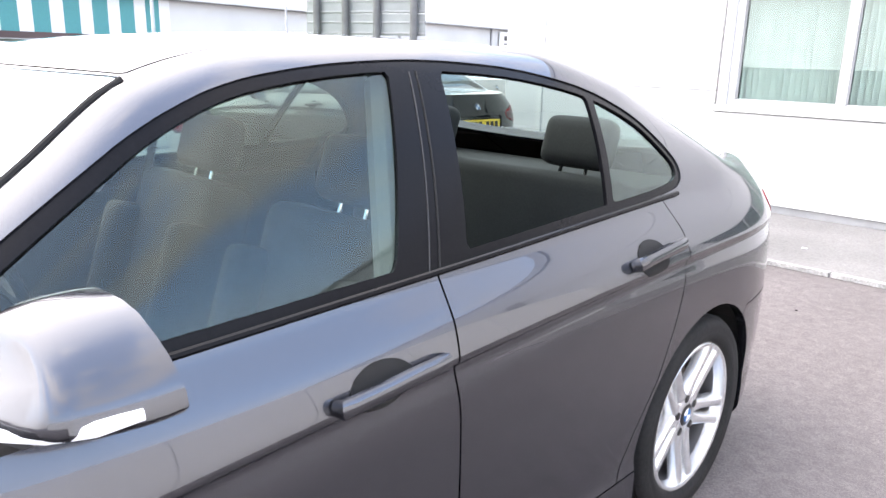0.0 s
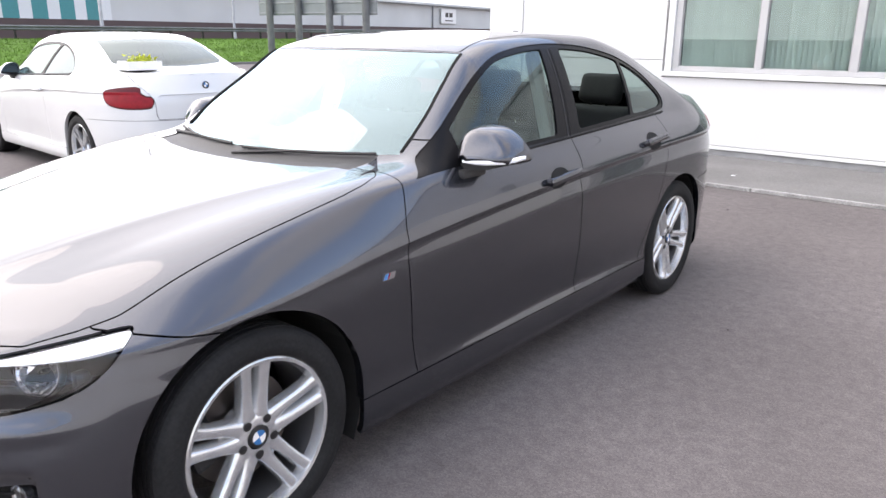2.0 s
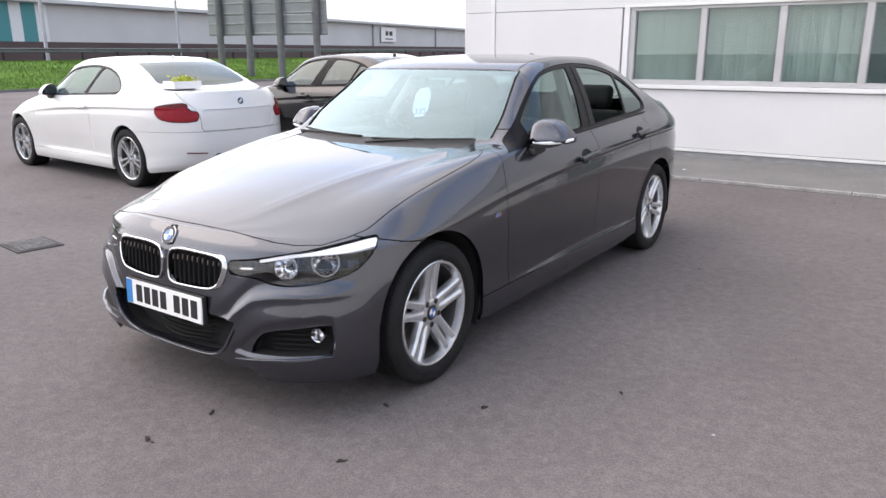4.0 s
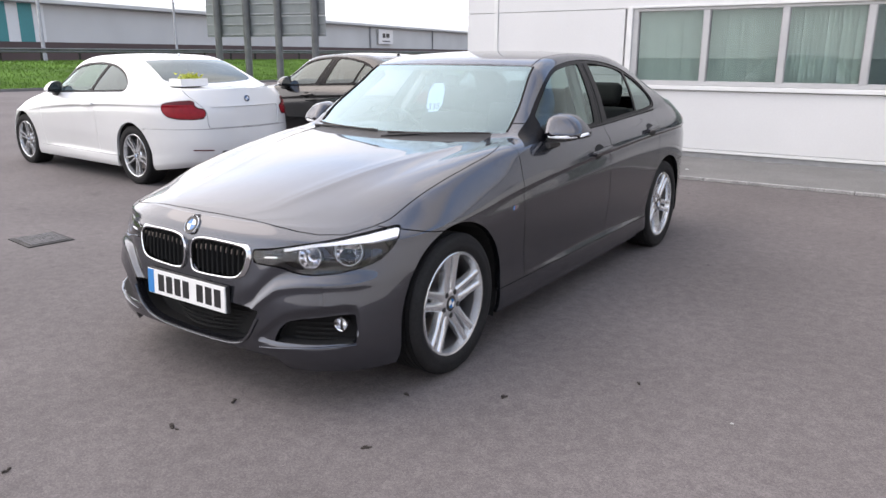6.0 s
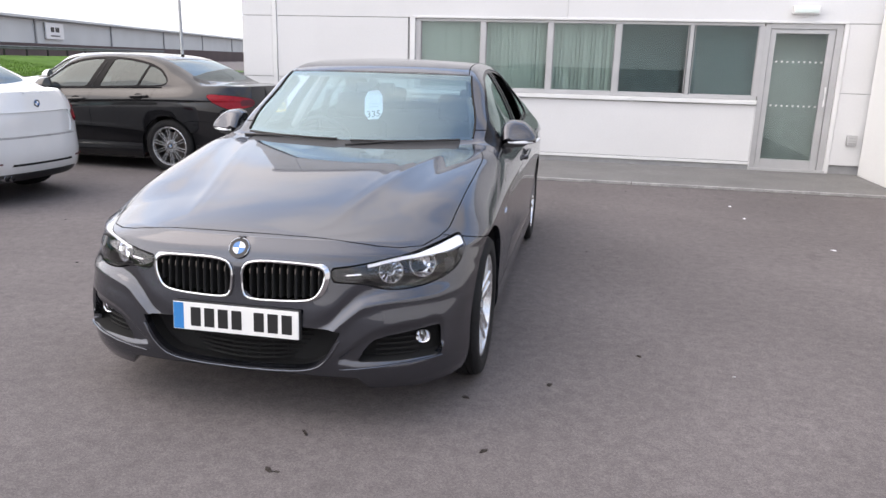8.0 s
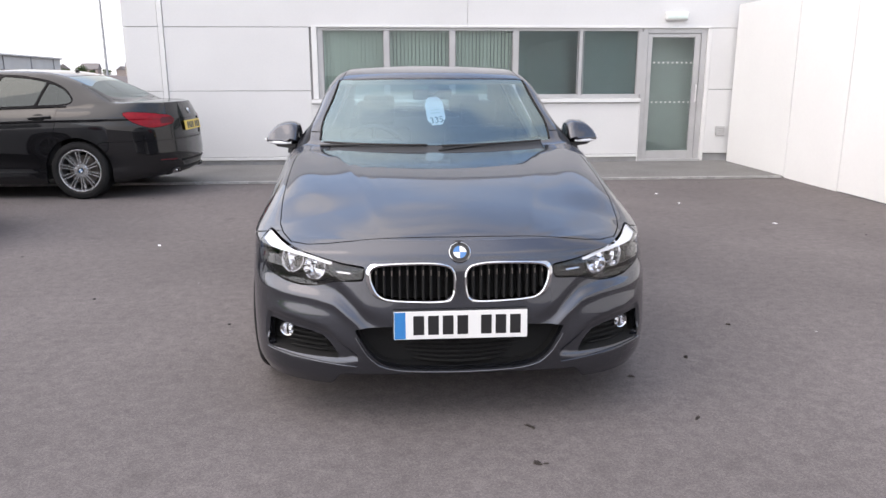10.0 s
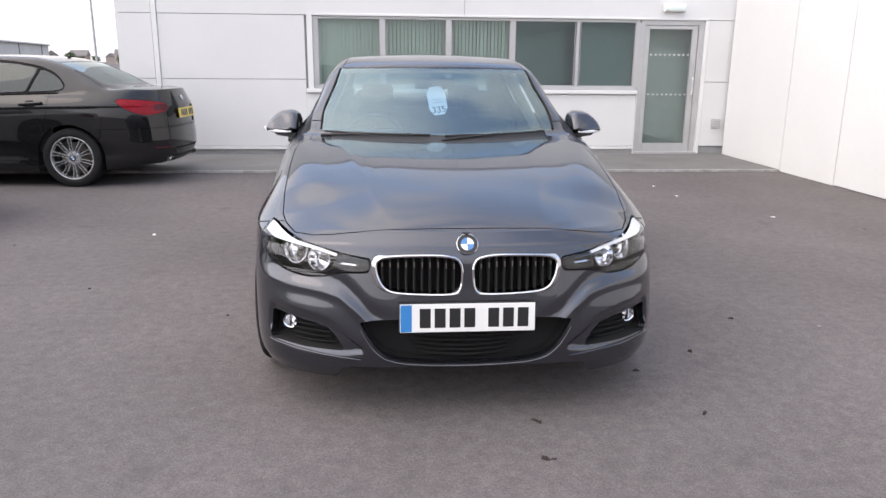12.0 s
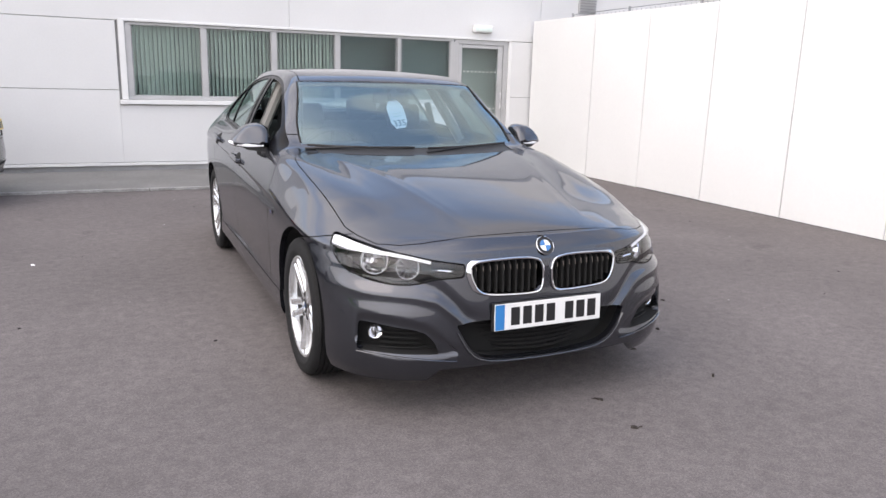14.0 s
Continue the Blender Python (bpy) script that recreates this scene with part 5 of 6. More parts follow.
    lip_z = curve([(-0.1, 0.233), (0.0, 0.232), (0.22, 0.242), (0.31, 0.262), (0.365, 0.308), (0.405, 0.375), (0.43, 0.42)])
    edge = [(t, float(lip_z(np.array([abs(t)]))[0])) for t in np.linspace(-0.41, 0.41, 45)]
    pts = [(math.copysign(p[0], a) if abs(a) > 1e-6 else 0, p[1], p[2]) for (a, b), (p, n) in zip(edge, on_skin(whole, "front", [(abs(t), b) for t, b in edge], 0.003))]
    part("intake_lip", tube(pts, 0.005, 8), colour, c, "body-coloured lip round the intake", True)
    number_plate(c, PLATE_WHITE, Matrix.Translation((0, -0.772, 0.440)) @ Matrix.Rotation(radians(87), 4, "X"))
    part("plate_holder", box((0, -0.762, 0.440), (0.53, 0.02, 0.118), 0.006), PLASTIC, c)
    (p, n), = on_skin(whole, "front", [(0.0, 0.711)])
    roundel(c, Matrix.Translation((0, p[1], p[2])) @ Matrix.Rotation(math.atan2(-n[1], n[2]), 4, "X"), 0.041)


# ---- the place ----


def tarmac():
    """Rolled tarmac: pale and dark aggregate, worn patches, faint oil stains."""
    m = mat("asphalt", (0.118, 0.110, 0.111), 0.9, spec=0.25)
    n, l = m.node_tree.nodes, m.node_tree.links
    bs = n["Principled BSDF"]
    co = n.new("ShaderNodeTexCoord")

    def noise_tex(size, detail, rough=0.5):
        t = n.new("ShaderNodeTexNoise")
        t.inputs["Scale"].default_value, t.inputs["Detail"].default_value, t.inputs["Roughness"].default_value = size, detail, rough
        l.new(co.outputs["Object"], t.inputs["Vector"])
        return t.outputs["Fac"]

    def span(src, a, b, c, d):
        r = n.new("ShaderNodeMapRange")
        for key, v in (("From Min", a), ("From Max", b), ("To Min", c), ("To Max", d)):
            r.inputs[key].default_value = v
        l.new(src, r.inputs["Value"])
        return r.outputs[0]

    def times(p, q):
        k = n.new("ShaderNodeMath")
        k.operation = "MULTIPLY"
        l.new(p, k.inputs[0])
        l.new(q, k.inputs[1])
        return k.outputs[0]

    v = n.new("ShaderNodeTexVoronoi")
    v.inputs["Scale"].default_value = 170
    l.new(co.outputs["Object"], v.inputs["Vector"])
    sep = n.new("ShaderNodeSeparateColor")
    l.new(v.outputs["Color"], sep.inputs[0])
    tone = times(span(sep.outputs[0], 0, 1, 0.82, 1.19), span(noise_tex(260, 2), 0.3, 0.7, 0.86, 1.14))
    tone = times(tone, span(noise_tex(16, 4, 0.6), 0.3, 0.7, 0.86, 1.14))
    tone = times(tone, span(noise_tex(0.7, 5, 0.55), 0.3, 0.7, 0.86, 1.12))
    tone = times(tone, span(noise_tex(2.3, 3, 0.5), 0.64, 0.78, 1.0, 0.72))
    mix = n.new("ShaderNodeVectorMath")
    mix.operation = "SCALE"
    mix.inputs[0].default_value = (0.129, 0.114, 0.112)
    l.new(tone, mix.inputs["Scale"])
    l.new(mix.outputs[0], bs.inputs["Base Color"])
    u = n.new("ShaderNodeBump")
    u.inputs["Strength"].default_value, u.inputs["Distance"].default_value = 0.08, 0.004
    l.new(v.outputs["Distance"], u.inputs["Height"])
    l.new(u.outputs[0], bs.inputs["Normal"])
    return m


ASPHALT = tarmac()
CONCRETE = mat("pale_concrete", (0.16, 0.155, 0.15), 0.85, vary=0.14, grain=0.2, scale=1.3, fine=60, bump=0.2)
LINE = mat("worn_white_line", (0.30, 0.295, 0.285), 0.8, vary=0.3, grain=0.3, scale=6, fine=70)
CLADDING = mat("white_cladding", (0.67, 0.67, 0.665), 0.45, vary=0.035, grain=0.015, scale=0.9, fine=40, each=0.015)
CORE = mat("joint_grey", (0.33, 0.33, 0.33), 0.8, vary=0.1)
FRAME = mat("grey_aluminium", (0.46, 0.46, 0.46), 0.4, 0.3, vary=0.06, scale=4)
WHITE_TRIM = mat("white_trim", (0.72, 0.72, 0.71), 0.4, vary=0.04, scale=3)
PANE = glass("window_glass", (0.82, 0.87, 0.85), 0.05, 3.8, sheen=(0.92, 1.0, 1.0))
PANE_DARK = glass("dark_window_glass", (0.60, 0.68, 0.68), 0.055, 3.8, sheen=(0.86, 1.0, 1.0))
BLIND = mat("pale_green_blind", (0.64, 0.72, 0.68), 0.75, vary=0.05, each=0.06)
ROOM = mat("grey_room", (0.42, 0.44, 0.44), 0.9, vary=0.08)
BOARD = mat("white_board", (0.76, 0.76, 0.75), 0.5, vary=0.025, grain=0.01, scale=0.7, fine=30, each=0.012)
GRASS = mat("grass_blades", (0.085, 0.165, 0.028), 0.85, vary=0.3, scale=0.8, spec=0.1)
SOIL = mat("grass_ground", (0.068, 0.138, 0.026), 0.95, spec=0.05, vary=0.3, grain=0.4, scale=0.5, fine=9)
GALV = mat("galvanised_steel", (0.32, 0.33, 0.34), 0.5, 0.6, vary=0.12, scale=3)
SIGN_BACK = mat("sign_back_grey", (0.24, 0.26, 0.26), 0.55, 0.2, vary=0.1, scale=1.2)
POST = mat("weathered_steel", (0.13, 0.135, 0.135), 0.6, 0.3, vary=0.2, grain=0.1, scale=2)
SHED_GREY = mat("grey_shed_cladding", (0.52, 0.53, 0.52), 0.6, vary=0.06, scale=0.2)
SHED_BROWN = mat("brown_shed_base", (0.085, 0.058, 0.056), 0.8, vary=0.12, scale=0.3)
SHED_TEAL = mat("teal_cladding", (0.03, 0.23, 0.24), 0.5, vary=0.06)
SHED_WHITE = mat("white_shed_cladding", (0.66, 0.68, 0.68), 0.5, vary=0.05)
IRON = mat("cast_iron", (0.028, 0.026, 0.025), 0.8, 0.0, spec=0.2, vary=0.2, grain=0.3, bump=0.2)
YELLOW = mat("yellow_truck_paint", (0.65, 0.30, 0.02), 0.4, vary=0.05)
LEAF = mat("far_leaves", (0.06, 0.10, 0.035), 0.85, vary=0.35, scale=0.6)
BRICK = mat("far_brick", (0.34, 0.29, 0.26), 0.85, vary=0.15)
TILE = mat("far_roof_tile", (0.20, 0.185, 0.18), 0.85, vary=0.12)

WALL_Y = 7.92


def slab(name, x0, x1, y0, y1, z0, z1, material, parent=None, bevel=0.0, label=""):
    return part(name, box(((x0 + x1) / 2, (y0 + y1) / 2, (z0 + z1) / 2), (x1 - x0, y1 - y0, z1 - z0), bevel), material, parent, label)


# ground sheet, gently uneven near the cars
bm = bmesh.new()
xs = [-900, -300, -120, -60] + list(np.linspace(-30, 12, 43)) + [40, 120, 400]
ys = [-400, -120, -40] + list(np.linspace(-14, 14, 29)) + [30, 60, 150, 400, 900]
grid = [[bm.verts.new((px, py, 0.0)) for px in xs] for py in ys]
for i in range(len(ys) - 1):
    for j in range(len(xs) - 1):
        bm.faces.new((grid[i][j], grid[i][j + 1], grid[i + 1][j + 1], grid[i + 1][j]))
tagged(part("ground", bm, ASPHALT), "dark grey tarmac yard with worn patches", "ground", kind="structure")

# pavement along the building with a worn pale edge
def kerb_y(px):
    return 6.10 - 0.004 * px

bm = prism([(-9.0, kerb_y(-9)), (5.03, kerb_y(5.03)), (5.03, WALL_Y - 0.03), (-4.16, WALL_Y - 0.03), (-4.16, 14), (-9.0, 14)], 0.004, 0.028)
pav = tagged(part("pavement", bm, CONCRETE), "grey concrete apron along the building", "pavement", kind="structure")
for k in range(9):
    a, b = -9 + k * 1.555, -9 + (k + 1) * 1.555 - 0.012
    bm = prism([(a, kerb_y(a) - 0.055), (b, kerb_y(b) - 0.055), (b, kerb_y(b) + 0.004), (a, kerb_y(a) + 0.004)], 0.003, 0.033, bevel=0.004)
    part("kerb_stone", bm, LINE, pav)

# building
wall = tagged(new("wall_north"), "white metal-clad office wall with flush panels", "wall", kind="structure")
B = WALL_Y + 0.02
slab("wall_core", -4.10, -1.38, B, B + 0.25, 0, 4.85, CORE, wall)
slab("wall_core", -1.38, 3.61, B, B + 0.25, 0, 1.005, CORE, wall)
slab("wall_core", -1.38, 4.62, B, B + 0.25, 2.06, 4.85, CORE, wall)
slab("wall_core", 4.62, 14.0, B, B + 0.25, 0, 4.85, CORE, wall)
slab("wall_core", -4.10, -3.85, B + 0.25, B + 14, 0, 4.85, CORE, wall)
rows = (0.145, 1.137, 2.055, 2.98, 3.90, 4.82)


def cladding(x0, x1, z0, z1):
    slab("cladding_panel", x0 + 0.002, x1 - 0.002, WALL_Y - 0.02, B - 0.002, z0 + 0.004, z1 - 0.004, CLADDING, wall, 0.004)


for z0, z1 in zip(rows, rows[1:]):
    cladding(-4.13, -3.635, z0, z1)
    cladding(-3.555, -1.457, z0, z1) if z1 < 2.1 else cladding(-3.555, 0.9, z0, z1)
    if z0 > 2.0:
        cladding(0.9, 5.2, z0, z1)
        cladding(5.2, 9.6, z0, z1)
        cladding(9.6, 14.0, z0, z1)
    else:
        cladding(4.67, 6.2, z0, z1)
slab("cladding_strip", -3.63, -3.56, WALL_Y - 0.035, B, 0.145, 4.82, WHITE_TRIM, wall, 0.006)
cladding(-1.46, 3.60, 0.145, 0.941)
slab("plinth_strip", -4.13, 3.60, WALL_Y - 0.035, B, 0.100, 0.141, WHITE_TRIM, wall, 0.006)
slab("plinth", -4.10, 3.60, WALL_Y, B, 0.0, 0.097, CORE, wall)
for z0, z1 in zip(rows, rows[1:]):
    slab("end_panel", -4.145, -4.105, WALL_Y + 0.0, WALL_Y + 7, z0 + 0.004, z1 - 0.004, CLADDING, wall, 0.006)
tagged(slab("roof_parapet", -4.2, 14.0, WALL_Y - 0.05, B + 14, 4.83, 4.95, FRAME), "grey metal parapet capping", "roof", kind="structure")

# window band
win = tagged(new("window_1"), "long grey-framed window band with vertical blinds", "window", kind="structure")
slab("window_surround", -1.425, -1.345, WALL_Y - 0.035, B + 0.02, 1.010, 2.085, WHITE_TRIM, win, 0.006)
slab("window_surround", -1.425, 4.66, WALL_Y - 0.032, B + 0.02, 2.052, 2.085, WHITE_TRIM, win, 0.006)
slab("window_sill", -1.455, 3.60, WALL_Y - 0.07, B + 0.02, 0.948, 1.007, WHITE_TRIM, win, 0.010)
fy0, fy1 = WALL_Y + 0.005, WALL_Y + 0.075
W0, W1 = 1.010, 2.050
slab("window_frame", -1.342, 3.60, fy0, fy1, W0, W0 + 0.048, FRAME, win, 0.006)
slab("window_frame", -1.342, 3.60, fy0, fy1, W1 - 0.040, W1, FRAME, win, 0.006)
mullions = [-1.305, -0.315, 0.675, 1.640, 2.645, 3.575]
for k, mx in enumerate(mullions):
    wide = 0.026 if k == 4 else 0.040
    slab("mullion", mx - wide, mx + wide, fy0 - 0.004, fy1, W0 + 0.048, W1 - 0.040, FRAME, win, 0.006)
for k, (a, b) in enumerate(zip(mullions, mullions[1:])):
    p = slab("pane", a + 0.03, b - 0.03, fy0 + 0.030, fy0 + 0.036, W0 + 0.04, W1 - 0.035, PANE if k < 3 else PANE_DARK, win, 0)
    p.visible_shadow = False
    for q in (a + 0.046, b - 0.046):
        slab("glazing_bead", q - 0.006, q + 0.006, fy0 + 0.012, fy0 + 0.029, W0 + 0.048, W1 - 0.04, CORE, win, 0.002)
    slab("glazing_bead", a + 0.05, b - 0.05, fy0 + 0.012, fy0 + 0.029, W0 + 0.048, W0 + 0.062, FRAME, win, 0.003)
# blinds: separate slats on a head rail
for k in range(3):
    a, b = mullions[k] + 0.04, mullions[k + 1] - 0.04
    bl = tagged(new("vertical_blind"), "pale green vertical slat blind, half turned", "blind", "window blinds")
    slab("head_rail", a, b, B + 0.08, B + 0.12, W1 - 0.035, W1 - 0.005, WHITE_TRIM, bl)
    n = 16
    for i in range(n):
        cx = a + (i + 0.5) * (b - a) / n
        turn = 50 + random.uniform(-6, 6)
        part("slat", box((0, 0, 0), (0.078, 0.0015, 0.99), 0, Matrix.Translation((cx, B + 0.10, 1.515)) @ Matrix.Rotation(radians(turn), 4, "Z")), BLIND, bl)
# room behind
room = tagged(new("office_room"), "dim grey office room behind the windows", "room", kind="structure")
slab("room_floor", -3.6, 9, B + 0.25, B + 4.5, 0.02, 0.08, ROOM, room)
slab("room_ceiling", -3.6, 9, B + 0.25, B + 4.5, 2.6, 2.7, ROOM, room)
slab("room_back", -3.6, 9, B + 4.5, B + 4.6, 0, 2.7, ROOM, room)
slab("room_side", 9, 9.1, B + 0.25, B + 4.6, 0, 2.7, ROOM, room)
slab("room_partition", 2.62, 2.70, B + 1.1, B + 4.5, 0.08, 2.6, ROOM, room)
# added grey sheets close behind the glass, to lift the dark panes and door
slab("room_screen", 1.62, 2.60, B + 0.62, B + 0.66, 0.08, 2.6, ROOM, room)
slab("room_screen", 3.66, 4.62, B + 0.34, B + 0.38, 0.08, 2.6, ROOM, room)
slab("room_screen", 2.72, 3.60, B + 0.30, B + 0.34, 0.08, 2.6, ROOM, room)

# door
door = tagged(new("door_1"), "closed grey aluminium glazed door with dotted glass marking", "door", kind="structure")
D0, D1, DT = 3.61, 4.61, 2.05
slab("door_frame", D0, D0 + 0.075, fy0, fy1 + 0.03, 0.03, DT, FRAME, door, 0.006)
slab("door_frame", D1 - 0.085, D1, fy0, fy1 + 0.03, 0.03, DT, FRAME, door, 0.006)
slab("door_frame", D0 + 0.075, D1 - 0.085, fy0, fy1 + 0.03, DT - 0.07, DT, FRAME, door, 0.006)
slab("door_stile", D0 + 0.08, D0 + 0.15, fy0 + 0.015, fy1 + 0.01, 0.05, DT - 0.075, FRAME, door, 0.006)
slab("door_stile", D1 - 0.18, D1 - 0.09, fy0 + 0.015, fy1 + 0.01, 0.05, DT - 0.075, FRAME, door, 0.006)
slab("door_rail", D0 + 0.15, D1 - 0.18, fy0 + 0.015, fy1 + 0.01, 0.05, 0.19, FRAME, door, 0.006)
slab("door_rail", D0 + 0.15, D1 - 0.18, fy0 + 0.015, fy1 + 0.01, DT - 0.13, DT - 0.075, FRAME, door, 0.006)
slab("pane", D0 + 0.145, D1 - 0.175, fy0 + 0.03, fy0 + 0.038, 0.18, DT - 0.125, PANE, door).visible_shadow = False
for z in (0.93, 1.53):
    for i in range(9):
        slab("glass_dot", D0 + 0.185 + i * 0.073, D0 + 0.212 + i * 0.073, fy0 + 0.024, fy0 + 0.0285, z, z + 0.027, WHITE_TRIM, door)
part("door_handle", tube([(D1 - 0.13, fy0 - 0.02, 0.95), (D1 - 0.13, fy0 - 0.035, 0.98), (D1 - 0.13, fy0 - 0.035, 1.18), (D1 - 0.13, fy0 - 0.02, 1.21)], 0.013), WHITE_TRIM, door, smooth=True)
slab("threshold", D0, D1 + 0.01, WALL_Y - 0.05, B + 0.1, 0.028, 0.06, FRAME, door)
slab("jamb_panel", D1 + 0.002, D1 + 0.058, WALL_Y - 0.03, B, 0.03, DT - 0.001, WHITE_TRIM, door, 0.006)
slab("wall_return", 3.60, 3.609, WALL_Y - 0.03, B, 0.03, 0.935, WHITE_TRIM, door)

lamp = tagged(new("bulkhead_lamp"), "white plastic bulkhead lamp above the door", "wall lamp")
lamp.location = (4.08, WALL_Y - 0.02, 2.225)
part("lamp_body", box((0, -0.045, 0), (0.34, 0.09, 0.115), 0.02, seg=3), WHITE_TRIM, lamp, smooth=True)
part("diffuser", box((0, -0.085, -0.012), (0.30, 0.035, 0.06), 0.012, seg=3), BLIND, lamp, smooth=True)
vent = tagged(new("wall_vent"), "small grey vent cover on the wall beside the door", "vent")
vent.location = (4.91, WALL_Y - 0.02, 0.50)
part("vent_cover", box((0, -0.03, 0), (0.13, 0.06, 0.15), 0.015), FRAME, vent, smooth=True)
for i in range(3):
    part("vent_slot", box((0, -0.062, -0.035 + 0.035 * i), (0.09, 0.006, 0.008), 0.002), CORE, vent)
louvre = tagged(new("wall_louvre"), "grey metal louvre high on the wall", "louvre")
louvre.location = (6.13, WALL_Y - 0.02, 2.90)
part("louvre_frame", box((0, -0.01, 0), (0.36, 0.03, 0.62), 0.004), FRAME, louvre)
for i in range(13):
    part("louvre_blade", box((0, -0.035, -0.28 + i * 0.046), (0.32, 0.03, 0.012), 0, None), CORE, louvre)

# hoarding
hoard = tagged(new("wall_east"), "tall white board hoarding in upright sheets", "hoarding", kind="structure")
HX = 5.05
k, top = 0, WALL_Y - 0.06
edge = top
for width in [1.76] + [1.222] * 13:
    a, b = edge - width, edge
    off = random.uniform(-0.006, 0.006)
    slab("hoarding_sheet", HX + off, HX + off + 0.018, a + 0.005, b - 0.005, random.uniform(0.0, 0.012), 2.392 + random.uniform(-0.008, 0.008), BOARD, hoard, 0.002)
    slab("hoarding_post", HX + 0.03, HX + 0.11, b - 0.05, b + 0.05, 0, 2.2, CORE, hoard)
    edge = a
for z in (0.5, 1.9):
    slab("hoarding_rail", HX + 0.025, HX + 0.075, edge, top, z, z + 0.09, CORE, hoard)
fence = tagged(new("wire_fence"), "grey mesh fence just showing above the boards", "fence")
for i in range(12):
    part("fence_post", tube([(HX + 0.6, 7.6 - i * 1.5, 0), (HX + 0.6, 7.6 - i * 1.5, 2.55)], 0.02), GALV, fence, smooth=True)
for z in (2.35, 2.45, 2.53):
    part("fence_wire", tube([(HX + 0.6, 7.6, z), (HX + 0.6, -8.9, z)], 0.006, 6), GALV, fence)
part("fence_wire", tube([(HX + 0.6 + 0.02 * math.cos(i * 1.1), 7.6 - i * 0.018, 2.47 + 0.035 * math.sin(i * 1.1)) for i in range(700)], 0.003, 3), GALV, fence)

# drain cover
WORN_IRON = mat("worn_iron", (0.15, 0.143, 0.14), 0.75, vary=0.25, grain=0.3, scale=20, spec=0.2)
DRAIN_FRAME = mat("drain_frame_iron", (0.055, 0.052, 0.05), 0.8, vary=0.25, grain=0.3, scale=15, spec=0.2)
drain = tagged(new("drain_cover"), "rectangular cast-iron drain grating set in the tarmac", "drain")
drain.matrix_basis = pose(-3.17, 0.20, 0, 0, 0, -6)
part("drain_frame", box((0, 0, 0.004), (0.40, 0.34, 0.010), 0.003), DRAIN_FRAME, drain)
for i in range(8):
    part("drain_bar", box((-0.147 + i * 0.042, 0, 0.011), (0.024, 0.28, 0.010), 0.003), WORN_IRON, drain)

# scraps and stains on the tarmac
for i in range(46):
    px, py = random.uniform(-3.5, 4.5), random.uniform(-2.6, 6.2)
    if abs(px) < 1.1 and -0.9 < py < 3.9:
        continue
    r = random.uniform(0.004, 0.010)
    bm = bmesh.new()
    bmesh.ops.create_icosphere(bm, subdivisions=1, radius=r)
    for v in bm.verts:
        v.co = Vector((v.co.x * random.uniform(0.8, 1.7), v.co.y * random.uniform(0.7, 1.3), v.co.z * 0.45))
    st = tagged(part("stone_chip", bm, LINE if random.random() < 0.35 else IRON, smooth=True), "small loose chip lying on the tarmac", "stone", "loose chips")
    st.matrix_basis = pose(px, py, r * 0.3, 0, 0, random.uniform(0, 360))

LITTER = mat("dark_litter", (0.060, 0.052, 0.047), 0.9, vary=0.3, grain=0.3, scale=30, spec=0.1)
for px, py, size in ((0.28, -0.79, 0.030), (0.27, -1.07, 0.034), (0.98, -0.765, 0.026), (0.85, -0.33, 0.030), (1.20, -0.11, 0.034), (1.62, 0.35, 0.022), (-0.62, -1.55, 0.020), (0.05, -1.60, 0.024)):
    size *= 0.6
    bm = bmesh.new()
    for k in range(4):
        ox, oy, a0 = random.gauss(0, size * 0.45), random.gauss(0, size * 0.2), random.uniform(0, 6.28)
        ring = [(ox + size * random.uniform(0.25, 0.7) * math.cos(a0 + i * 0.9), oy + size * random.uniform(0.15, 0.4) * math.sin(a0 + i * 0.9)) for i in range(7)]
        prism(ring, 0.001, 0.004 + 0.002 * k, bm=bm)
    sc = tagged(part("litter_scrap", bm, LITTER), "dark scrap of leaf litter on the tarmac", "litter", "litter scraps")
    sc.matrix_basis = pose(px, py, 0, 0, 0, random.uniform(0, 360))
for px, py, pz in ((2.85, 4.90, 0), (2.87, 4.25, 0), (-0.045, 6.66, 0.028), (3.35, 3.1, 0), (-2.2, 2.6, 0)):
    bm = prism([(-0.022, -0.009), (0.02, -0.012), (0.025, 0.007), (-0.01, 0.013)], 0.001, 0.004)
    sc = tagged(part("paper_scrap", bm, PAPER), "small white paper scrap lying flat outside", "litter", "litter scraps")
    sc.matrix_basis = pose(px, py, pz, 0, 0, random.uniform(0, 360))

# verge, rail and road
bm = bmesh.new()
gx, gy = np.linspace(-44, -28, 30), np.linspace(-40, 62, 120)
rowsv = [[bm.verts.new((px, py, 0.03 + 1.0 * bump01(np.array((-28 - px) / 15.0)) + random.uniform(-0.02, 0.02))) for px in gx] for py in gy]
for ra, rb in zip(rowsv, rowsv[1:]):
    for i in range(len(gx) - 1):
        bm.faces.new((ra[i], ra[i + 1], rb[i + 1], rb[i]))
tagged(part("verge", bm, SOIL, smooth=True), "mown green grass verge beside the yard", "grass", kind="structure")
V, F = [], []
for i in range(34000):
    px, py = random.uniform(-43, -28), random.uniform(2, 42)
    h, a, w = random.uniform(0.05, 0.13), random.uniform(0, 6.28), 0.02
    z = 0.02 + 1.0 * float(bump01(np.array((-28 - px) / 15.0)))
    n = len(V)
    V += [(px - w * math.cos(a), py - w * math.sin(a), z), (px + w * math.cos(a), py + w * math.sin(a), z), (px + random.uniform(-0.05, 0.05), py + random.uniform(-0.05, 0.05), z + h)]
    F.append((n, n + 1, n + 2))
tagged(link("grass", V, F, GRASS, smooth=False), "short green grass blades on the verge", "grass", kind="stuff")
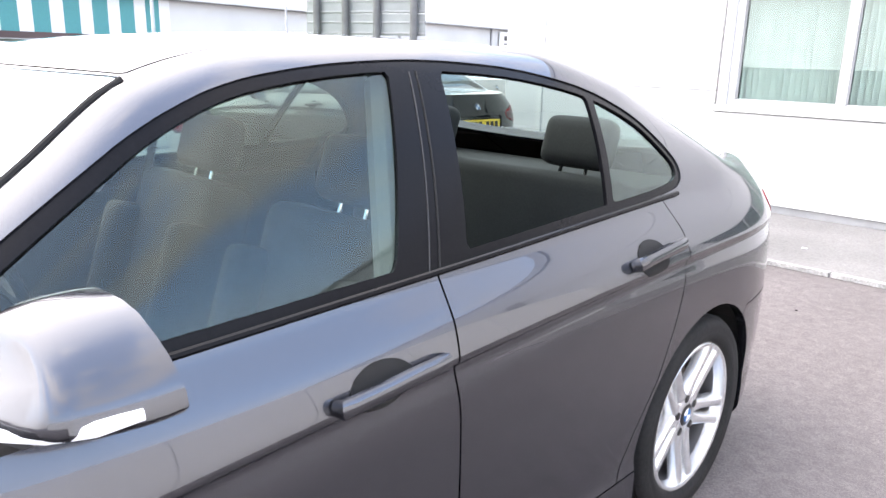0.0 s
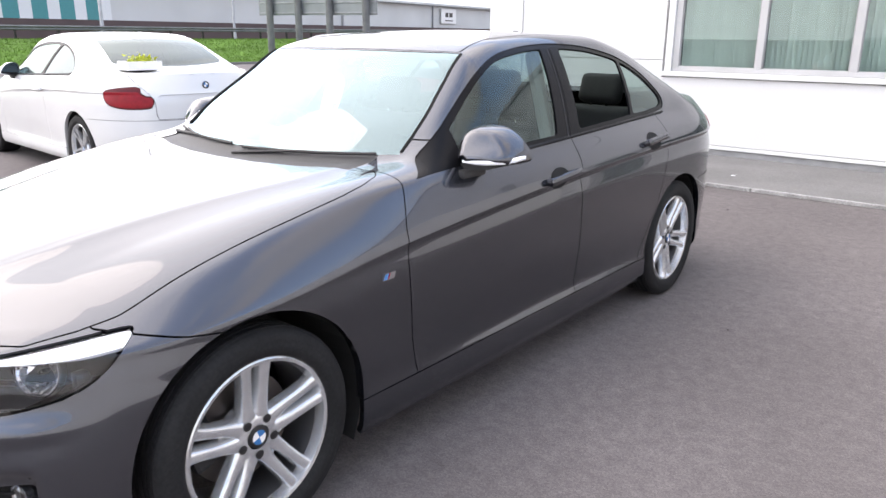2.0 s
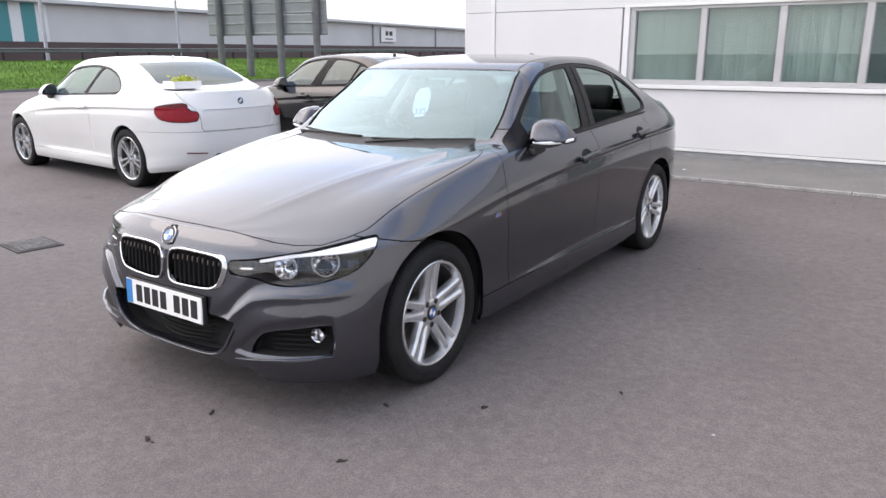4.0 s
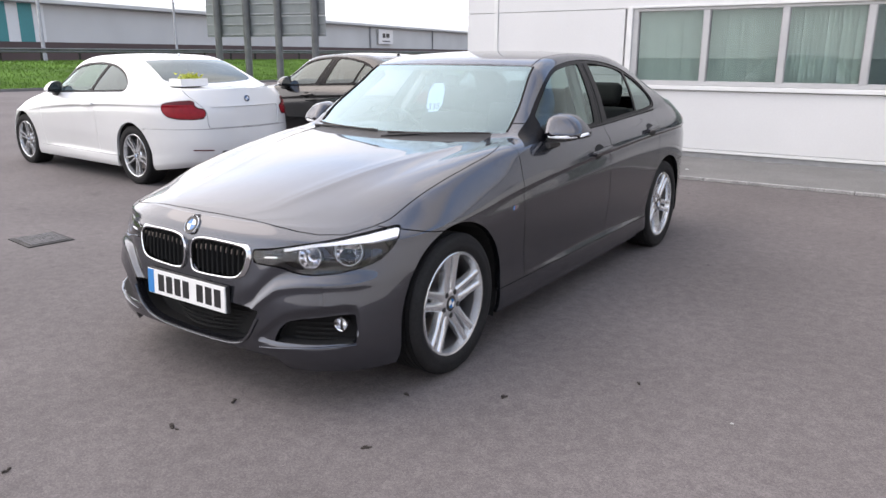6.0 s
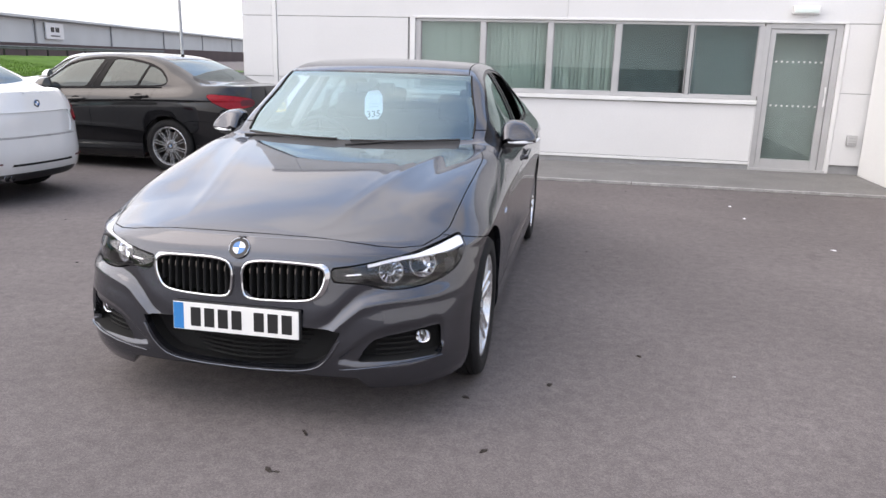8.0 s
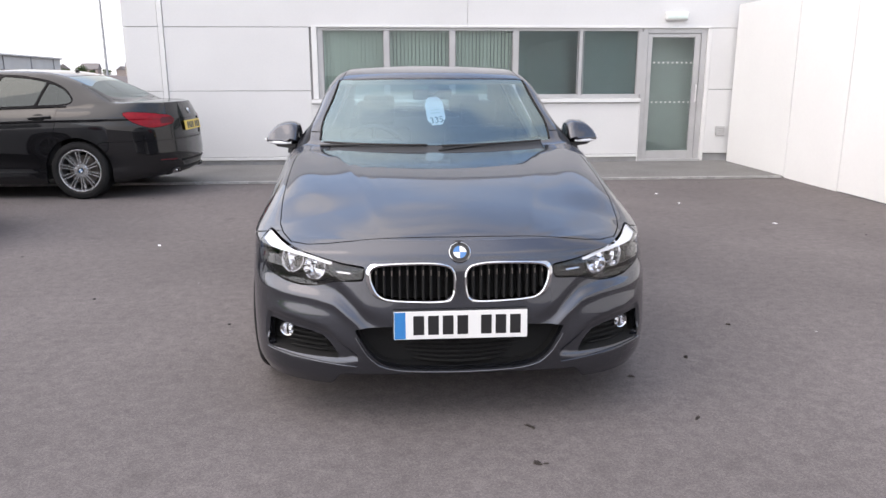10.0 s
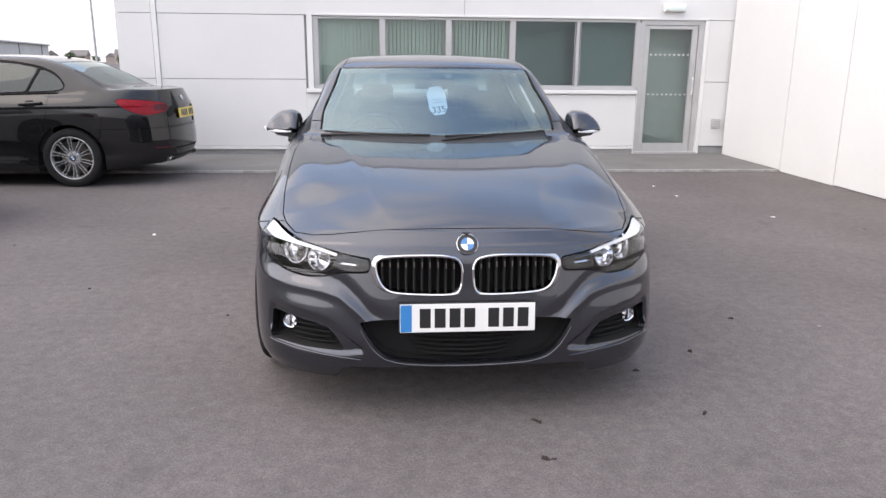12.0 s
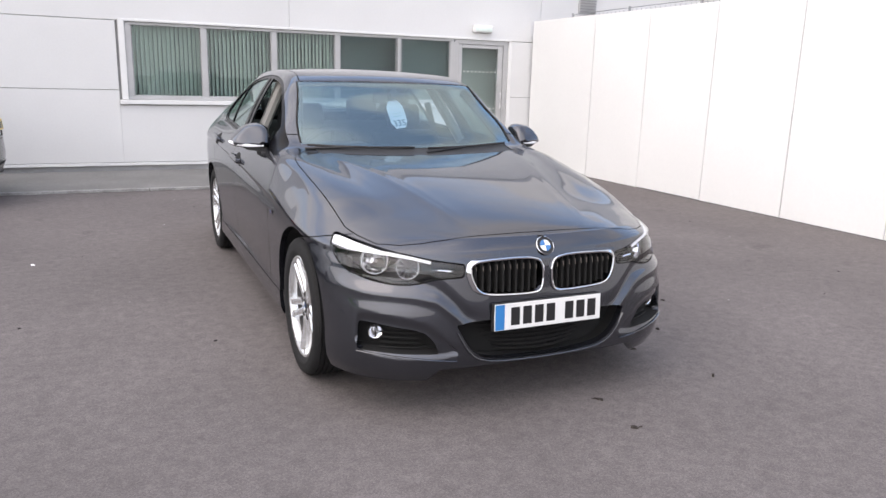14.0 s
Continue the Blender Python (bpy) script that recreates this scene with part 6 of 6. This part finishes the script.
for k in range(2):
    bm = prism([(-28.0 + 0.0, -40 + 51 * k), (-27.85, -40 + 51 * k), (-27.85, 11 + 51 * k - 0.02), (-28.0, 11 + 51 * k - 0.02)], 0, 0.11, bevel=0.02)
    tagged(part("kerb", bm, CONCRETE), "concrete kerb along the grass verge", "kerb", kind="structure")
rail = tagged(new("guard_rail"), "dark steel guard rail along the road", "guard rail")
rail.location = (-43.4, 0, 0.95)
bm = bmesh.new()
sect = [(0, 0.42), (0.05, 0.47), (0.0, 0.55), (0.05, 0.63), (0.0, 0.70), (-0.02, 0.70), (0.03, 0.63), (-0.02, 0.55), (0.03, 0.47), (-0.02, 0.42)]
ends = [[bm.verts.new((a, yy, b + 0.15)) for a, b in sect] for yy in (-30, 70)]
for i in range(len(sect)):
    bm.faces.new((ends[0][i], ends[0][(i + 1) % 10], ends[1][(i + 1) % 10], ends[1][i]))
part("rail_beam", bm, POST, rail)
for i in range(42):
    part("rail_post", box((-0.09, -29 + i * 2.4, 0.42), (0.12, 0.10, 0.86), 0.01), IRON, rail)

# back of the large road sign
sg = tagged(new("road_sign"), "back of a large grey road sign on four posts", "road sign")
along = Vector((5.6, 1.8, 0)) / 5.88
ang = math.degrees(math.atan2(along.y, along.x))
sg.matrix_basis = pose(-33.5, 26.1, 0, 0, 0, ang) @ Matrix.Diagonal((1.05, 1, 1, 1))
for i in range(3):
    part("sign_panel", box((3.3, 0.22, 2.97 + i * 1.12), (7.2, 0.05, 1.11), 0.02), SIGN_BACK, sg)
for i in range(7):
    part("sign_rib", box((3.3, 0.17, 2.55 + i * 0.55), (7.15, 0.06, 0.07), 0.01), GALV, sg)
for px in (0.5, 2.3, 4.2, 6.35):
    part("sign_post", tube([(px, 0, 0), (px, 0, 5.8)], 0.19, 14), POST, sg, smooth=True)


# lamp columns
def column(px, py, h, r=0.09):
    t = tagged(new("lamp_column"), "slim grey steel lamp column", "lamp post", "lamp columns")
    t.location = (px, py, 0)
    part("column_shaft", tube([(0, 0, 0), (0, 0, 1.4), (0, 0, 1.5), (0, 0, h)], [r * 1.35, r * 1.3, r, r * 0.6], 12), GALV, t, smooth=True)
    part("lamp_head", box((0.35, 0, h), (0.8, 0.22, 0.10), 0.04), GALV, t)
    return t


def polar(az, d, ox=2.5, oy=-2.9):
    return ox + d * math.cos(radians(az)), oy + d * math.sin(radians(az))


column(*polar(152.0, 55), 13.0, 0.12)
column(*polar(143.6, 64), 12.0, 0.10)
column(*polar(120.6, 62, 1.7, -3.0), 14.0, 0.12)
column(*polar(110.1, 75, -0.3, -3.5), 10.0, 0.11)

# long shed across the road
shed = tagged(new("warehouse"), "long grey industrial shed with brown base and teal stripes", "warehouse")
ux, uy = -0.18, 0.984
sx, sy = -60.0 + 0.18 * 5, -5.0
shed.matrix_basis = pose(sx, sy, 0, 0, 0, math.degrees(math.atan2(uy, ux)))
LEN, EAVE, BAND = 252.0, 6.0, 2.5
slab("base_wall", 0, LEN, 0, 60, 0, BAND, SHED_BROWN, shed)
slab("upper_wall", 0, LEN, 0.3, 60, BAND, EAVE, SHED_GREY, shed)
bm = bmesh.new()
prof = [(-0.6, EAVE - 0.12), (-0.6, EAVE + 0.2), (30, EAVE + 3.6), (60.6, EAVE + 0.2), (60.6, EAVE - 0.12)]
e0, e1 = [bm.verts.new((-0.6, a, b)) for a, b in prof], [bm.verts.new((LEN, a, b)) for a, b in prof]
for i in range(5):
    bm.faces.new((e0[i], e0[(i + 1) % 5], e1[(i + 1) % 5], e1[i]))
bm.faces.new(e0)
bm.faces.new(e1)
part("roof", bm, SHED_GREY, shed, "pale grey sheet roof")
for i in range(12):
    slab("cladding_stripe", 37.2 - i * 2.55, 38.6 - i * 2.55, 0.22, 0.3, BAND, EAVE - 0.1, SHED_TEAL, shed, 0, "teal stripe")
    slab("cladding_stripe", 38.6 - i * 2.55, 39.75 - i * 2.55, 0.24, 0.3, BAND, EAVE - 0.1, SHED_WHITE, shed, 0, "white stripe")
for i in range(8):
    slab("downpipe", 75 + i * 24, 75.25 + i * 24, 0.05, 0.28, 0, EAVE, GALV, shed)
slab("gutter", 0, LEN, -0.25, 0.28, EAVE - 0.2, EAVE - 0.02, GALV, shed)
sign = tagged(new("company_sign"), "white square sign with dark plain marks", "sign")
sign.matrix_basis = shed.matrix_basis @ pose(104, -0.05, 0)
part("sign_board", box((0, 0.05, 4.35), (5.0, 0.2, 2.3), 0.02), WHITE_TRIM, sign)
for a, b in ((-1.2, -0.25), (0.1, 1.2)):
    part("sign_mark", box(((a + b) / 2, -0.06, 4.55), (b - a, 0.03, 0.7), 0.0), INK, sign)
part("sign_mark", box((0, -0.06, 3.65), (2.6, 0.03, 0.18), 0.0), INK, sign)

# lorry on the road
lorry = tagged(new("tanker_lorry"), "yellow and white bulk lorry on the road", "lorry")
lx, ly = polar(129.2, 165, 2.6, -1.9)
lorry.matrix_basis = pose(lx, ly, 0, 0, 0, 100)
part("lorry_body", box((0.8, 0, 2.2), (7.2, 2.4, 2.2), 0.4, seg=4), YELLOW, lorry, smooth=True)
part("lorry_panel", box((-3.4, 0, 2.1), (1.6, 2.42, 1.9), 0.15), WHITE_TRIM, lorry)
cabn = part("cab", box((5.6, 0, 1.9), (2.0, 2.4, 2.5), 0.18, seg=3), WHITE_TRIM, lorry, smooth=True)
part("cab_window", box((6.0, 0, 2.4), (1.25, 2.44, 0.8), 0.05), TINTED, cabn)
part("chassis", box((1.0, 0, 0.85), (10, 1.6, 0.3), 0.02), IRON, lorry)
for px in (-3.2, -1.8, 3.2, 5.6):
    for s in (-1, 1):
        part("lorry_wheel", lathe([(-0.14, 0.2), (-0.14, 0.46), (-0.1, 0.5), (0.1, 0.5), (0.14, 0.46), (0.14, 0.2), (0.1, 0.0)], 24, axis="Y", m=Matrix.Translation((px, s * 1.05, 0.5))), RUBBER, lorry, smooth=True)

# distance: houses and low trees
for i in range(9):
    hx, hy = polar(109.8 + random.uniform(-4.5, 4.5), 380 + i * 22, -0.3, -3.6)
    h = tagged(new("house"), "distant brick house with a tiled gable roof", "house", "distant houses")
    h.matrix_basis = pose(hx, hy, 0, 0, 0, random.uniform(0, 180))
    part("house_wall", box((0, 0, 1.9), (8, 6, 3.8)), BRICK, h)
    part("house_roof", prism([(-3.4, 0), (3.4, 0), (0, 2.8)], -4.3, 4.3, pose(0, 0, 3.8, 90, 0, 90)), TILE, h)
    for wx in (-2.2, 2.2):
        for wz in (1.0, 2.9):
            part("house_window", box((wx, -3.02, wz), (1.2, 0.08, 1.1)), TINTED, h)
for i in range(26):
    az, d = random.uniform(103, 117), random.uniform(230, 420)
    tx, ty = polar(az, d, -0.3, -3.6)
    t = tagged(new("tree"), "distant bushy tree in full leaf", "tree", "distant trees")
    t.matrix_basis = pose(tx, ty, 0, 0, 0, random.uniform(0, 360))
    hgt = random.uniform(2.5, 4.2)
    part("trunk", tube([(0, 0, 0), (0.1, 0, hgt * 0.4), (0, 0.1, hgt * 0.7)], [0.2, 0.14, 0.06]), BRICK, t)
    V, F = [], []
    for k in range(420):
        u = Vector((random.gauss(0, 1), random.gauss(0, 1), random.gauss(0, 1))).normalized() * random.random() ** 0.4
        p = Vector((u.x * hgt * 0.42, u.y * hgt * 0.42, hgt * 0.62 + u.z * hgt * 0.4)) + Vector((0.3 * math.sin(k), 0.3 * math.cos(1.7 * k), 0))
        n = len(V)
        for _ in range(3):
            V.append(p + Vector((random.uniform(-1, 1), random.uniform(-1, 1), random.uniform(-1, 1))) * 0.32)
        F.append((n, n + 1, n + 2))
    link("crown", V, F, LEAF, t, smooth=False)


# ---- the cars ----
car("grey_saloon_car", "dark grey metallic four-door saloon with silver alloys, side windows part open", GREY, pose(0, 0, 0), front=True, fine=1.0,
    windows_down=(("rear", 1), ("front", -1)))
tag = tagged(new("price_tag"), "white paper tag with number hanging behind the windscreen", "paper tag")
tag.matrix_basis = pose(0.01, 1.080, 1.165, 60, 0, 0) @ pose(0, 0, 0, 0, 0, 8) @ Matrix.Scale(1.12, 4)
part("tag_card", prism(rounded([(-0.05, -0.085), (0.05, -0.085), (0.05, 0.085), (-0.05, 0.085)], 1), 0, 0.001), PAPER, tag)
txt = bpy.data.curves.new("tag_number", "FONT")
txt.body, txt.size, txt.align_x, txt.extrude = "335", 0.052, "CENTER", 0.0003
txt.materials.append(INK)
tn = new("tag_number", txt)
tn.parent = tag
tn.location = (0, -0.072, 0.0015)
for i in range(2):
    part("tag_bar", box((0, -0.012 + i * 0.018, 0.0015), (0.05, 0.006, 0.0006)), BLIND, tag)

car("black_saloon_car", "black four-door saloon with many-spoked alloys and yellow rear plate", BLACK_PAINT, pose(-6.52, 6.10, 0, 0, 0, -94), front=False, fine=0.55, wheels="multi", glazing=(SCREEN, TINTED, TINTED))
car("white_coupe_car", "white two-door coupe with a flower box on its boot", WHITE_PAINT, pose(-7.50, 3.195, 0, 0, 0, -93.5), kind="coupe", front=False, fine=0.55, wheels="star", glazing=(SCREEN, SIDE, TINTED), scale=(0.98, 0.957, 0.99))
car("silver_saloon_car", "silver saloon parked beyond the black car", SILVER_PAINT, pose(-9.5, 9.9, 0, 0, 0, -94), front=False, fine=0.4, wheels="multi", glazing=(SCREEN, TINTED, TINTED))

# flower box on the white car's boot
fb = tagged(new("flower_box"), "white card box of yellow-green flowers on the boot lid", "flower box")
fb.matrix_basis = pose(-7.50, 3.195, 0, 0, 0, -93.5) @ pose(0.40, 3.15, 1.080)
CARD = mat("white_card", (0.78, 0.77, 0.75), 0.6, vary=0.04)
for sx_, sy_, w_, d_ in ((0, -0.11, 0.33, 0.006), (0, 0.11, 0.33, 0.006), (-0.165, 0, 0.006, 0.22), (0.165, 0, 0.006, 0.22)):
    part("box_side", box((sx_, sy_, 0.04), (w_, d_, 0.08), 0.001), CARD, fb)
part("box_base", box((0, 0, 0.004), (0.33, 0.22, 0.006)), CARD, fb)
BLOOM = mat("yellow_green_bloom", (0.42, 0.46, 0.05), 0.7, vary=0.35, scale=30)
V, F = [], []
for k in range(7):
    cx, cy = random.uniform(-0.10, 0.10), random.uniform(-0.06, 0.06)
    for i in range(60):
        p = Vector((cx + random.gauss(0, 0.032), cy + random.gauss(0, 0.032), 0.06 + abs(random.gauss(0, 0.03))))
        n = len(V)
        for _ in range(3):
            V.append(p + Vector((random.uniform(-1, 1), random.uniform(-1, 1), random.uniform(-1, 1))) * 0.022)
        F.append((n, n + 1, n + 2))
tagged(link("flowers", V, F, BLOOM, fb, smooth=False), kind="stuff")
